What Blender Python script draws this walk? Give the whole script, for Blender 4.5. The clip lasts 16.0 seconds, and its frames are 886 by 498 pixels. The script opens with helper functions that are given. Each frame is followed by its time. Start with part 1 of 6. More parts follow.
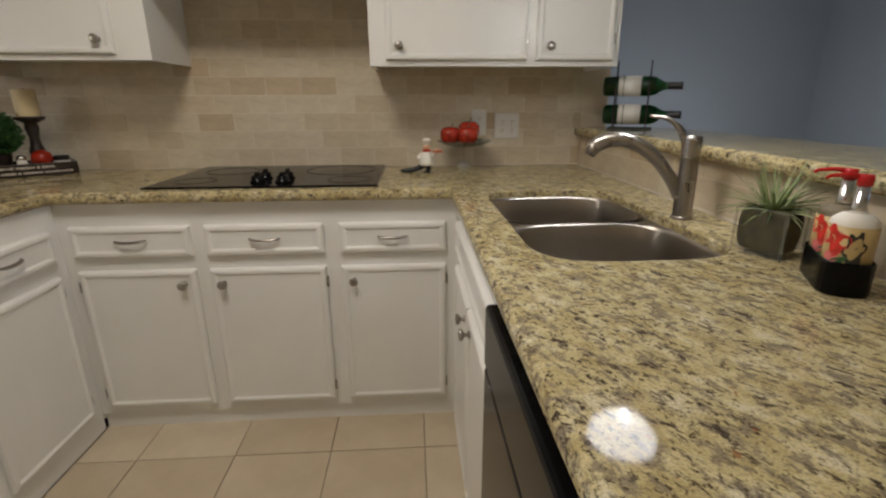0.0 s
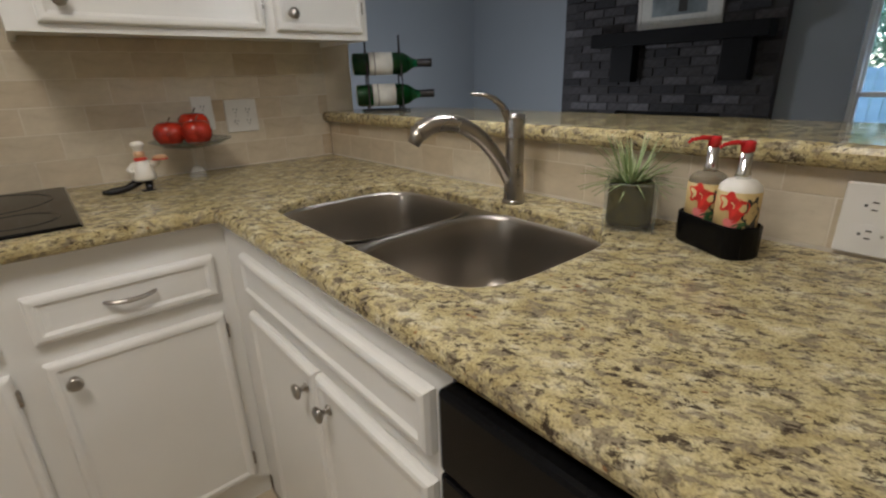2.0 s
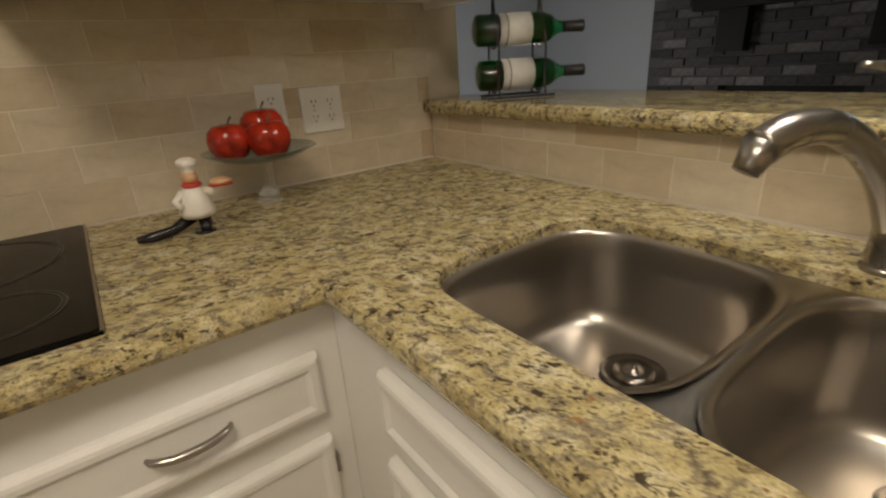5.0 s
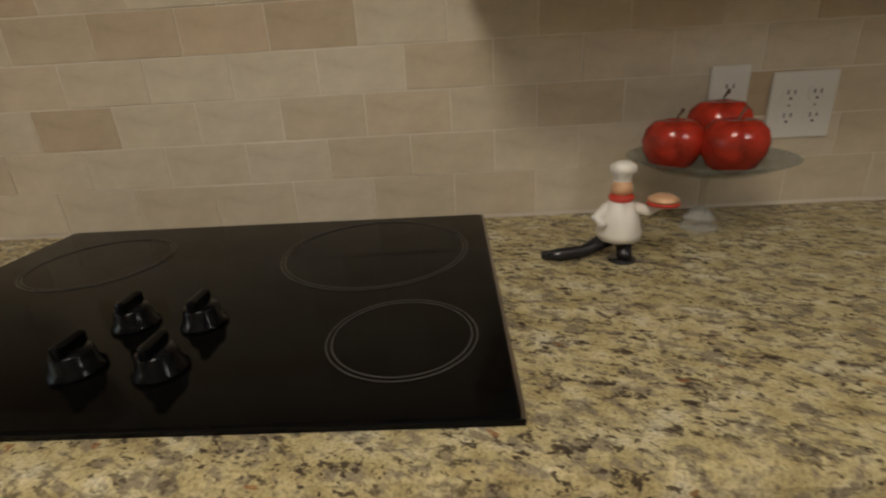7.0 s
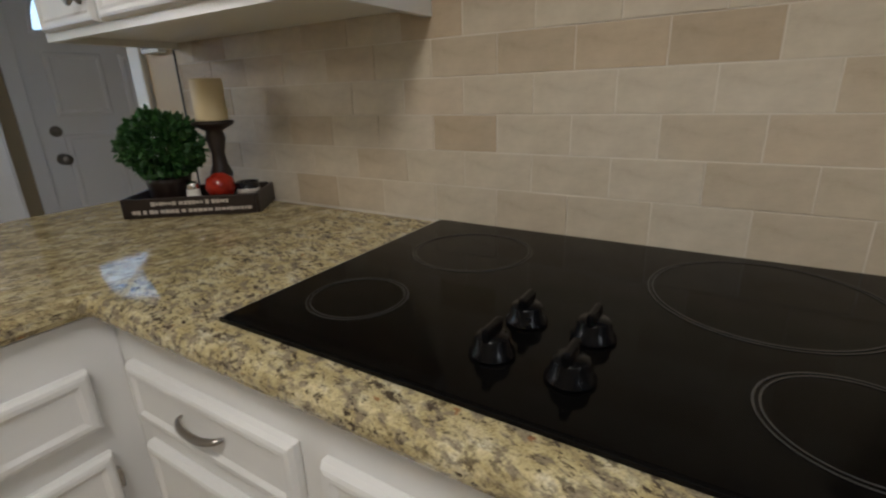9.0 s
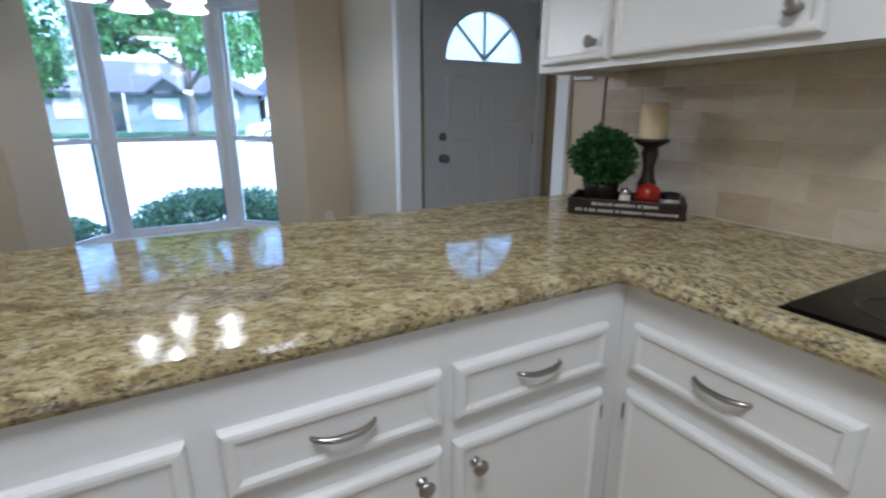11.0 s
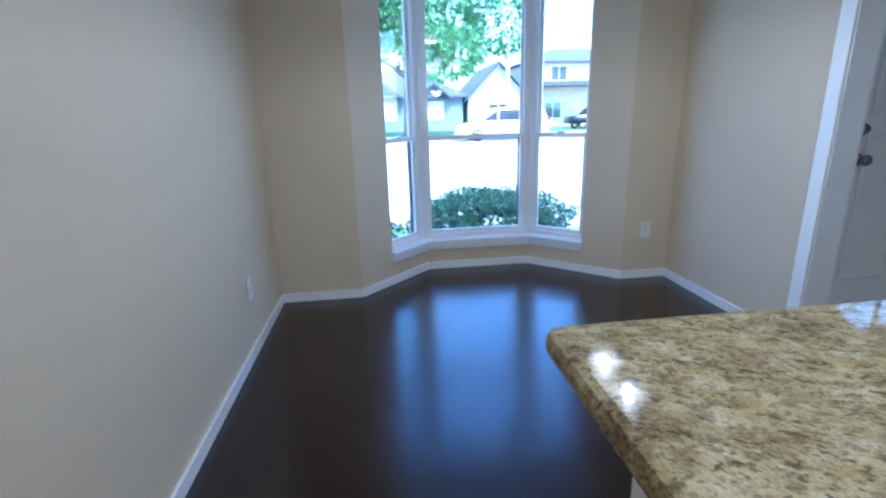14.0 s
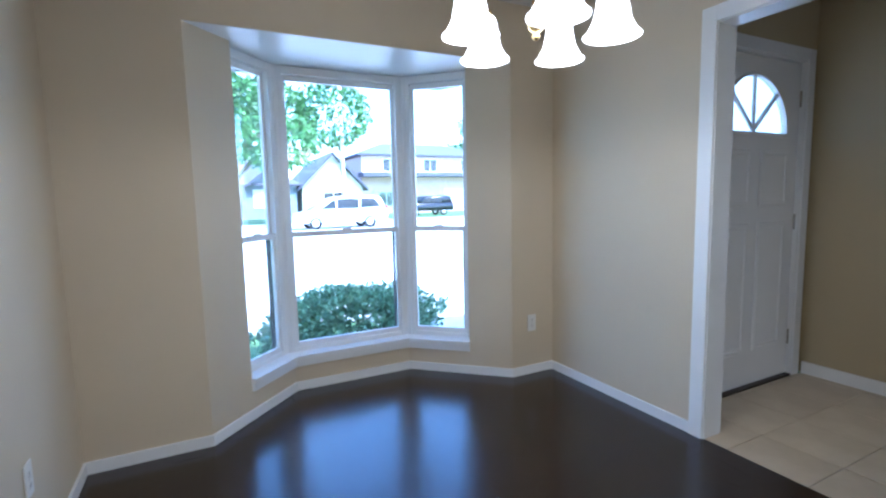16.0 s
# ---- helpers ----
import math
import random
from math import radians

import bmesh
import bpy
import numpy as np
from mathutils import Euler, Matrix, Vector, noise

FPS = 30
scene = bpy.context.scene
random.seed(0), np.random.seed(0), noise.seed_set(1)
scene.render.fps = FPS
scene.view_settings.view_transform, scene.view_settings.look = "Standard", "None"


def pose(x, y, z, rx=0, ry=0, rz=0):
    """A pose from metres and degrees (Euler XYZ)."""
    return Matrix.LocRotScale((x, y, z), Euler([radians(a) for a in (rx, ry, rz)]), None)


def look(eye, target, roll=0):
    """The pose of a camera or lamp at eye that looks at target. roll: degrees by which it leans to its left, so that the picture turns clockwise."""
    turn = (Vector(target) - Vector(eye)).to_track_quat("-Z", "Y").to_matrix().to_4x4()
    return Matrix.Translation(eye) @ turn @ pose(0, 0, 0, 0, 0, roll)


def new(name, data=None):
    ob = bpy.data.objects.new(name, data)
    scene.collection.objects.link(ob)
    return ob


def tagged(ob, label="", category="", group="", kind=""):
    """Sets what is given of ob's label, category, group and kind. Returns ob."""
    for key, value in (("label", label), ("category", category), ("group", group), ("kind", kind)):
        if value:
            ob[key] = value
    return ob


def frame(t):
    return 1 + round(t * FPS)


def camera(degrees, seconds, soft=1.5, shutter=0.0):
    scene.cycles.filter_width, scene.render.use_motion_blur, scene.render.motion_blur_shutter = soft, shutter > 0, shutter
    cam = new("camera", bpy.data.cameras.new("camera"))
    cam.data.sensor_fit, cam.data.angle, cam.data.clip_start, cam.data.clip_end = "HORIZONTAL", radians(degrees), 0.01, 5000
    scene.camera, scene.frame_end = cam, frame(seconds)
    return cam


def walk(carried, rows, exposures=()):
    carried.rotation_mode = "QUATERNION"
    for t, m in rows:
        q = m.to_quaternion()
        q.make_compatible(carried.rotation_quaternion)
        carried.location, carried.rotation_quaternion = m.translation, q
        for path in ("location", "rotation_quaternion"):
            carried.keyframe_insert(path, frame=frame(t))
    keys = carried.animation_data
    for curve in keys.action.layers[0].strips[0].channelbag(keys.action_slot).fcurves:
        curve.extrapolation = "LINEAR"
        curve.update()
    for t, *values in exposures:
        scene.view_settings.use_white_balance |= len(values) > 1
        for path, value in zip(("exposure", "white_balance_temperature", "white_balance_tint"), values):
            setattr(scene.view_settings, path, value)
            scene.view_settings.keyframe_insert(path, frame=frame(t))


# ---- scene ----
cam = camera(86.1, 16.0, soft=2.2, shutter=0.25)
PATH = [
    (0, (-0.133, -2.299, 1.205), (-0.013, -0.392, 0.613), -0.2),
    (0.5, (-0.15, -2.263, 1.198), (0.207, -0.389, 0.598), -1.4),
    (1, (-0.152, -2.129, 1.175), (0.44, -0.325, 0.545), -3.9),
    (1.5, (-0.194, -2.014, 1.199), (0.656, -0.348, 0.489), -4.9),
    (2, (-0.297, -1.897, 1.203), (0.906, -0.448, 0.529), -1.8),
    (2.5, (-0.275, -1.803, 1.196), (1.031, -0.44, 0.536), -2.0),
    (3, (-0.157, -1.678, 1.186), (1.082, -0.298, 0.438), -4.6),
    (3.2, (-0.12, -1.636, 1.18), (1.082, -0.234, 0.412), -5.4),
    (5.3, (-0.227, -1.165, 1.203), (0.806, 0.379, 0.462), -2.4),
    (5.5, (-0.21, -1.107, 1.202), (0.682, 0.508, 0.431), -3.0),
    (6, (-0.229, -0.992, 1.218), (0.351, 0.735, 0.393), -3.4),
    (6.5, (-0.259, -0.931, 1.205), (-0.023, 0.896, 0.426), -4.2),
    (7, (-0.309, -0.905, 1.198), (-0.378, 0.959, 0.476), -3.3),
    (7.5, (-0.353, -0.895, 1.199), (-0.702, 0.949, 0.507), -2.8),
    (8, (-0.378, -0.879, 1.2), (-1.031, 0.886, 0.523), -3.1),
    (8.2, (-0.404, -0.88, 1.196), (-1.141, 0.858, 0.534), -3.0),
    (10.3, (-0.619, -1.225, 1.245), (-2.046, 0.044, 0.651), -0.0),
    (10.5, (-0.638, -1.3, 1.247), (-2.132, -0.103, 0.668), 0.2),
    (11, (-0.708, -1.444, 1.233), (-2.392, -0.518, 0.679), -0.0),
    (11.5, (-0.83, -1.497, 1.219), (-2.675, -0.992, 0.636), -1.4),
    (12, (-0.982, -1.548, 1.231), (-2.858, -1.449, 0.544), -2.6),
    (12.5, (-1.184, -1.775, 1.181), (-3.067, -1.745, 0.507), -2.0),
    (13, (-1.388, -2.018, 1.138), (-3.292, -1.805, 0.531), 0.9),
    (13.5, (-1.494, -2.115, 1.124), (-3.414, -1.926, 0.595), 1.9),
    (14, (-1.578, -2.21, 1.195), (-3.488, -1.981, 0.648), -1.6),
    (14.5, (-1.665, -2.282, 1.229), (-3.579, -1.934, 0.767), -3.3),
    (15, (-1.8008, -2.3840, 1.2830), (-3.6775, -1.8130, 0.9032), -2.1),
    (15.5, (-1.9253, -2.4030, 1.2450), (-3.7504, -1.6390, 0.9690), -1.1),
    (16, (-2.071, -2.371, 1.238), (-3.846, -1.475, 1.024), -1.3),
]

EXPOSURES = [(0.0, 2.52, 5650, 10), (3.2, 2.5, 5450, 10), (5.5, 2.5, 6550, 10), (7.0, 2.47, 5800, 10), (8.2, 2.48, 5500, 10), (10.3, 2.68, 4850, 10), (12.0, 2.86, 4550, 10), (14.5, 3.17, 4200, 10), (16.0, 3.22, 4550, 10)]
walk(cam, [(t, look(eye, target, roll)) for t, eye, target, roll in PATH], EXPOSURES)

# ---- world and sun ----
world = bpy.data.worlds.new("world")
scene.world = world
world.use_nodes = True
_wn = world.node_tree
_sky = _wn.nodes.new("ShaderNodeTexSky")
_sky.sky_type = "NISHITA"
_sky.sun_disc = False
_sky.sun_elevation = radians(58)
_sky.sun_rotation = radians(60)
_wn.links.new(_sky.outputs[0], _wn.nodes["Background"].inputs[0])
_wn.nodes["Background"].inputs[1].default_value = 0.15
sun = new("sun", bpy.data.lights.new("sun", "SUN"))
sun.data.energy = 1.6
sun.data.angle = radians(0.5)
sun.data.color = (1.0, 0.95, 0.86)
sun.matrix_world = look((20, 12, 37), (0, 0, 0))


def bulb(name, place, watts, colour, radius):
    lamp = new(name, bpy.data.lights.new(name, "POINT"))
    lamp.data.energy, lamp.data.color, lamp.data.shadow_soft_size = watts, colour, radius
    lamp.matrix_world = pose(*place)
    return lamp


WARM = (1.0, 0.84, 0.64)
CEIL = 2.46
bulb("pendant_bulb", (0.49, -1.11, 1.53), 0.11, WARM, 0.012)
lamp = new("ceiling_bulb", bpy.data.lights.new("ceiling_bulb", "AREA"))
lamp.data.shape, lamp.data.size, lamp.data.energy, lamp.data.color = "DISK", 0.60, 3.1, WARM
lamp.matrix_world = look((-0.65, -1.50, CEIL - 0.12), (-0.65, -1.5001, 0))
# Unseen fill lamp, hidden below the bar, added to brighten the living room walls.
bulb("living_fill", (2.4, 1.2, 0.8), 4.6, (1.0, 0.93, 0.84), 0.15)
CHX, CHY = -3.20, -1.49
CH_WATTS = 0.62


# ---- materials ----
def mat(name, base, rough=0.5, metal=0.0, **more):
    m = bpy.data.materials.new(name)
    m.use_nodes = True
    b = m.node_tree.nodes["Principled BSDF"]
    b.inputs["Base Color"].default_value = (*base, 1)
    b.inputs["Roughness"].default_value = rough
    b.inputs["Metallic"].default_value = metal
    for key, value in more.items():
        b.inputs[key.replace("_", " ")].default_value = value
    return m


def noise_node(m, scale, detail=4.0, rough=0.55, stretch=(1, 1, 1), turn=(0, 0, 0), coords="Object"):
    nt = m.node_tree
    tc = nt.nodes.new("ShaderNodeTexCoord")
    mp = nt.nodes.new("ShaderNodeMapping")
    mp.inputs["Scale"].default_value = stretch
    mp.inputs["Rotation"].default_value = [radians(v) for v in turn]
    n = nt.nodes.new("ShaderNodeTexNoise")
    n.inputs["Scale"].default_value = scale
    n.inputs["Detail"].default_value = detail
    n.inputs["Roughness"].default_value = rough
    nt.links.new(tc.outputs[coords], mp.inputs[0])
    nt.links.new(mp.outputs[0], n.inputs["Vector"])
    return n


def ramp_node(m, source, stops):
    nt = m.node_tree
    r = nt.nodes.new("ShaderNodeValToRGB")
    els = r.color_ramp.elements
    while len(els) < len(stops):
        els.new(0.5)
    for e, (p, c) in zip(els, stops):
        e.position, e.color = p, (*c, 1)
    nt.links.new(source, r.inputs[0])
    return r


def mix_node(m, fac, a, b, blend="MIX"):
    nt = m.node_tree
    x = nt.nodes.new("ShaderNodeMix")
    x.data_type, x.blend_type = "RGBA", blend
    for socket, value in ((x.inputs[0], fac), (x.inputs[6], a), (x.inputs[7], b)):
        if isinstance(value, (int, float)):
            socket.default_value = value
        elif isinstance(value, tuple):
            socket.default_value = (*value, 1)
        else:
            nt.links.new(value, socket)
    return x.outputs[2]


def paint_to(m, colour):
    m.node_tree.links.new(colour, m.node_tree.nodes["Principled BSDF"].inputs["Base Color"])


def bump(m, height, strength=0.2, distance=0.002):
    nt = m.node_tree
    b = nt.nodes.new("ShaderNodeBump")
    b.inputs["Strength"].default_value = strength
    b.inputs["Distance"].default_value = distance
    nt.links.new(height, b.inputs["Height"])
    nt.links.new(b.outputs[0], nt.nodes["Principled BSDF"].inputs["Normal"])


def rough_var(m, source, lo, hi):
    nt = m.node_tree
    r = nt.nodes.new("ShaderNodeMapRange")
    r.inputs["To Min"].default_value, r.inputs["To Max"].default_value = lo, hi
    nt.links.new(source, r.inputs[0])
    nt.links.new(r.outputs[0], nt.nodes["Principled BSDF"].inputs["Roughness"])


def mottled(name, base, rough, amount=0.08, scale=6.0, fine=0.15, grain=160.0, metal=0.0, coords="Object", **more):
    """A plain surface with soft patches and a fine grain."""
    m = mat(name, base, rough, metal, **more)
    n = noise_node(m, scale, 5, coords=coords)
    lo = tuple(c * (1 - amount) for c in base)
    hi = tuple(min(1, c * (1 + amount)) for c in base)
    paint_to(m, ramp_node(m, n.outputs[0], [(0.3, lo), (0.7, hi)]).outputs[0])
    g = noise_node(m, grain, 3, coords=coords)
    if fine:
        bump(m, g.outputs[0], fine, 0.001)
    rough_var(m, n.outputs[0], rough * 0.85, min(1, rough * 1.15))
    return m


def granite():
    m = mat("granite", (0.5, 0.4, 0.22), 0.07)
    nt = m.node_tree
    tc = nt.nodes.new("ShaderNodeTexCoord")
    sep = nt.nodes.new("ShaderNodeSeparateXYZ")
    nt.links.new(tc.outputs["Object"], sep.inputs[0])
    less = nt.nodes.new("ShaderNodeMath")
    less.operation = "LESS_THAN"
    less.inputs[1].default_value = -1.364
    nt.links.new(sep.outputs[0], less.inputs[0])

    def turned(angle):
        mp = nt.nodes.new("ShaderNodeMapping")
        mp.inputs["Rotation"].default_value = (0, 0, radians(angle))
        nt.links.new(tc.outputs["Object"], mp.inputs[0])
        return mp.outputs[0]

    # three slabs, each cut with its grain another way
    pick = nt.nodes.new("ShaderNodeMix")
    pick.data_type = "VECTOR"
    nt.links.new(less.outputs[0], pick.inputs[0])
    arm = nt.nodes.new("ShaderNodeMath")
    arm.operation = "LESS_THAN"
    arm.inputs[1].default_value = -0.655
    nt.links.new(sep.outputs[1], arm.inputs[0])
    runs = nt.nodes.new("ShaderNodeMix")
    runs.data_type = "VECTOR"
    nt.links.new(arm.outputs[0], runs.inputs[0])
    nt.links.new(turned(22), runs.inputs[4])
    nt.links.new(turned(62), runs.inputs[5])
    nt.links.new(runs.outputs[1], pick.inputs[4])
    nt.links.new(turned(-72), pick.inputs[5])

    def field(scale, stretch, detail=5.0, rough=0.6, twist=0.0):
        mp = nt.nodes.new("ShaderNodeMapping")
        mp.inputs["Scale"].default_value = stretch
        nt.links.new(pick.outputs[1], mp.inputs[0])
        n = nt.nodes.new("ShaderNodeTexNoise")
        n.inputs["Scale"].default_value, n.inputs["Detail"].default_value = scale, detail
        n.inputs["Roughness"].default_value, n.inputs["Distortion"].default_value = rough, twist
        nt.links.new(mp.outputs[0], n.inputs["Vector"])
        return n.outputs[0]

    body = field(24.0, (0.8, 1.1, 1), 6, 0.65)
    base = ramp_node(m, body, [(0.30, (0.33, 0.26, 0.125)), (0.44, (0.46, 0.38, 0.19)), (0.56, (0.56, 0.48, 0.275)), (0.68, (0.62, 0.57, 0.41))])
    calm = nt.nodes.new("ShaderNodeMapRange")
    calm.inputs["To Min"].default_value, calm.inputs["To Max"].default_value = 1.0, 0.80
    nt.links.new(less.outputs[0], calm.inputs[0])

    def calmed(colour):
        k = nt.nodes.new("ShaderNodeMath")
        k.operation = "MULTIPLY"
        nt.links.new(colour, k.inputs[0])
        nt.links.new(calm.outputs[0], k.inputs[1])
        return k.outputs[0]

    mid = field(66.0, (0.75, 1.1, 1), 3, 0.6, 0.3)
    g = ramp_node(m, mid, [(0.51, (0, 0, 0)), (0.60, (0.80, 0.80, 0.80))])
    shade = mix_node(m, less.outputs[0], (0.215, 0.180, 0.130), (0.215, 0.160, 0.085))
    c1 = mix_node(m, calmed(g.outputs[0]), base.outputs[0], shade)
    fleck = field(74.0, (0.66, 1.1, 1), 5, 0.66, 0.4)
    small = field(160.0, (0.7, 1.1, 1), 3, 0.6, 0.3)
    big = ramp_node(m, fleck, [(0.385, (0.96, 0.96, 0.96)), (0.440, (0, 0, 0))])
    fine_flecks = ramp_node(m, small, [(0.365, (0.90, 0.90, 0.90)), (0.420, (0, 0, 0))])
    d = nt.nodes.new("ShaderNodeMath")
    d.operation = "MAXIMUM"
    nt.links.new(big.outputs[0], d.inputs[0])
    nt.links.new(fine_flecks.outputs[0], d.inputs[1])
    clump = ramp_node(m, field(15.0, (0.6, 1.25, 1), 5, 0.65, 0.8), [(0.38, (0.45, 0.45, 0.45)), (0.52, (1, 1, 1))])
    dark = mix_node(m, 1.0, calmed(d.outputs[0]), clump.outputs[0], "MULTIPLY")
    c2 = mix_node(m, dark, c1, (0.054, 0.039, 0.028))
    vein = field(9.0, (0.5, 1.6, 1), 7, 0.7, 0.5)
    v = ramp_node(m, vein, [(0.55, (0, 0, 0)), (0.68, (0.65, 0.65, 0.65))])
    gate = ramp_node(m, field(120.0, (0.5, 1.2, 1), 3, 0.5), [(0.44, (0, 0, 0)), (0.52, (1, 1, 1))])
    both = mix_node(m, 1.0, v.outputs[0], gate.outputs[0], "MULTIPLY")
    c3 = mix_node(m, both, c2, (0.115, 0.095, 0.078))
    cloud = ramp_node(m, field(11.0, (0.7, 1.3, 1), 7, 0.72, 0.4), [(0.50, (0, 0, 0)), (0.66, (0.9, 0.9, 0.9))])
    some = nt.nodes.new("ShaderNodeMath")
    some.operation = "MULTIPLY"
    nt.links.new(cloud.outputs[0], some.inputs[0])
    nt.links.new(less.outputs[0], some.inputs[1])
    fine = ramp_node(m, field(190.0, (0.7, 1.1, 1), 3, 0.6), [(0.42, (0.06, 0.045, 0.030)), (0.58, (0.30, 0.22, 0.11))])
    c3 = mix_node(m, some.outputs[0], c3, fine.outputs[0])
    rust = ramp_node(m, field(75.0, (0.7, 1.1, 1), 2, 0.5), [(0.71, (0, 0, 0)), (0.74, (0.8, 0.8, 0.8))])
    c4 = mix_node(m, rust.outputs[0], c3, (0.27, 0.125, 0.05))
    specks = noise_node(m, 330.0, 2, 0.5)
    s = ramp_node(m, specks.outputs[0], [(0.32, (0.62, 0.6, 0.58)), (0.5, (1, 1, 1)), (0.72, (1.2, 1.2, 1.15))])
    paint_to(m, mix_node(m, 0.8, c4, s.outputs[0], "MULTIPLY"))
    rough_var(m, mid, 0.04, 0.075)
    m.node_tree.nodes["Principled BSDF"].inputs["Specular IOR Level"].default_value = 0.14
    return m


def travertine(name="travertine"):
    m = mat(name, (0.55, 0.45, 0.32), 0.55)
    info = m.node_tree.nodes.new("ShaderNodeObjectInfo")
    tone = ramp_node(m, info.outputs["Random"], [(0.0, (0.48, 0.385, 0.26)), (0.14, (0.55, 0.47, 0.345)), (0.55, (0.59, 0.52, 0.395)), (0.88, (0.62, 0.555, 0.44)), (0.95, (0.54, 0.44, 0.305)), (1.0, (0.47, 0.37, 0.245))])
    cloud = noise_node(m, 16.0, 6, 0.65, (0.8, 1, 1.5))
    c = ramp_node(m, cloud.outputs[0], [(0.28, (0.72, 0.66, 0.57)), (0.45, (0.94, 0.92, 0.89)), (0.66, (1.08, 1.07, 1.05))])
    paint_to(m, mix_node(m, 0.8, tone.outputs[0], c.outputs[0], "MULTIPLY"))
    bump(m, noise_node(m, 120.0, 6, 0.7).outputs[0], 0.25, 0.002)
    return m


def wood_floor():
    m = mat("dark_wood", (0.03, 0.016, 0.012), 0.3)
    info = m.node_tree.nodes.new("ShaderNodeObjectInfo")
    tone = ramp_node(m, info.outputs["Random"], [(0.0, (0.012, 0.0050, 0.0038)), (1.0, (0.018, 0.0074, 0.0052))])
    grain = noise_node(m, 9.0, 8, 0.65, (1.0, 12, 1))
    g = ramp_node(m, grain.outputs[0], [(0.3, (0.55, 0.5, 0.5)), (0.7, (1.3, 1.25, 1.2))])
    paint_to(m, mix_node(m, 1.0, tone.outputs[0], g.outputs[0], "MULTIPLY"))
    rough_var(m, grain.outputs[0], 0.22, 0.29)
    m.node_tree.nodes["Principled BSDF"].inputs["Coat Weight"].default_value = 0.45
    m.node_tree.nodes["Principled BSDF"].inputs["Coat Roughness"].default_value = 0.19
    m.node_tree.nodes["Principled BSDF"].inputs["Specular IOR Level"].default_value = 0.36
    bump(m, grain.outputs[0], 0.12, 0.001)
    return m


def floor_tile():
    m = mat("floor_tile", (0.5, 0.41, 0.29), 0.35)
    info = m.node_tree.nodes.new("ShaderNodeObjectInfo")
    tone = ramp_node(m, info.outputs["Random"], [(0.0, (0.50, 0.42, 0.305)), (1.0, (0.60, 0.52, 0.39))])
    cloud = noise_node(m, 5.0, 7, 0.6, coords="Object")
    c = ramp_node(m, cloud.outputs[0], [(0.3, (0.88, 0.85, 0.8)), (0.7, (1.06, 1.05, 1.04))])
    paint_to(m, mix_node(m, 1.0, tone.outputs[0], c.outputs[0], "MULTIPLY"))
    bump(m, noise_node(m, 70.0, 4).outputs[0], 0.08, 0.001)
    return m


def steel(name, base=(0.55, 0.53, 0.50), rough=0.28):
    m = mat(name, base, rough, 1.0)
    n = noise_node(m, 40.0, 3, 0.5, (1, 1, 14))
    rough_var(m, n.outputs[0], rough * 0.8, rough * 1.25)
    bump(m, n.outputs[0], 0.02, 0.0003)
    return m


def glass(name, tint=(1, 1, 1), rough=0.0):
    return mat(name, tint, rough, 0.0, Transmission_Weight=1.0, IOR=1.46)


def glow(name, base, strength):
    m = mat(name, base, 0.4)
    b = m.node_tree.nodes["Principled BSDF"]
    b.inputs["Emission Color"].default_value = (*base, 1)
    b.inputs["Emission Strength"].default_value = strength
    return m


def leafy(name, lo, hi, rough=0.5):
    m = mat(name, hi, rough)
    geo = m.node_tree.nodes.new("ShaderNodeNewGeometry")
    paint_to(m, ramp_node(m, geo.outputs["Random Per Island"], [(0.0, lo), (1.0, hi)]).outputs[0])
    m.node_tree.nodes["Principled BSDF"].inputs["Subsurface Weight"].default_value = 0.0
    return m


M_GRANITE = granite()
M_TILE = travertine()
M_GROUT = mottled("grout", (0.69, 0.63, 0.53), 0.9)
M_FGROUT = mottled("floor_grout", (0.36, 0.30, 0.22), 0.9)
M_FTILE = floor_tile()
M_WOOD = wood_floor()
M_SUB = mottled("subfloor", (0.012, 0.007, 0.006), 0.6)
M_CAB = mottled("cabinet_paint", (0.78, 0.77, 0.745), 0.32, 0.03, 3.0, 0.06, 220.0)
M_TRIM = mottled("trim_paint", (0.82, 0.82, 0.82), 0.35, 0.02, 3.0, 0.05, 200.0)
M_BEIGE = mottled("beige_wall_paint", (0.615, 0.522, 0.375), 0.62, 0.03, 1.2, 0.18, 240.0)
M_OCHRE = mottled("ochre_wall_paint", (0.45, 0.372, 0.225), 0.6, 0.03, 1.2, 0.18, 240.0)
M_GREY = mottled("grey_wall_paint", (0.33, 0.36, 0.39), 0.7, 0.03, 1.0, 0.18, 240.0)
M_CEIL = mottled("ceiling_paint", (0.80, 0.79, 0.77), 0.85, 0.02, 2.0, 0.4, 120.0)
M_NICKEL = mottled("brushed_nickel", (0.38, 0.355, 0.325), 0.28, 0.06, 8.0, 0.0, metal=1.0)
M_STEEL = mottled("sink_steel", (0.40, 0.37, 0.33), 0.31, 0.05, 3.0, 0.0, metal=1.0)
M_DRAIN = steel("drain_steel", (0.20, 0.18, 0.16), 0.24)
M_BLACKGLASS = mottled("black_glass", (0.003, 0.0028, 0.0026), 0.09, 0.2, 30.0, 0.0, Specular_IOR_Level=0.09)
M_BLACK = mottled("black_plastic", (0.004, 0.004, 0.0045), 0.20, 0.15, 20.0, 0.05, Specular_IOR_Level=0.14)
M_RING = mottled("burner_mark", (0.035, 0.034, 0.033), 0.25, 0.1, 60.0, 0.0)
M_PLATE = mottled("plate_plastic", (0.74, 0.72, 0.68), 0.35, 0.02, 10.0, 0.0)
M_SLOT = mottled("slot_dark", (0.05, 0.045, 0.04), 0.5, 0.1, 50.0, 0.0)
M_THIN = mat("thin_glass", (0.50, 0.54, 0.50), 0.03, 0.0, Alpha=0.07)
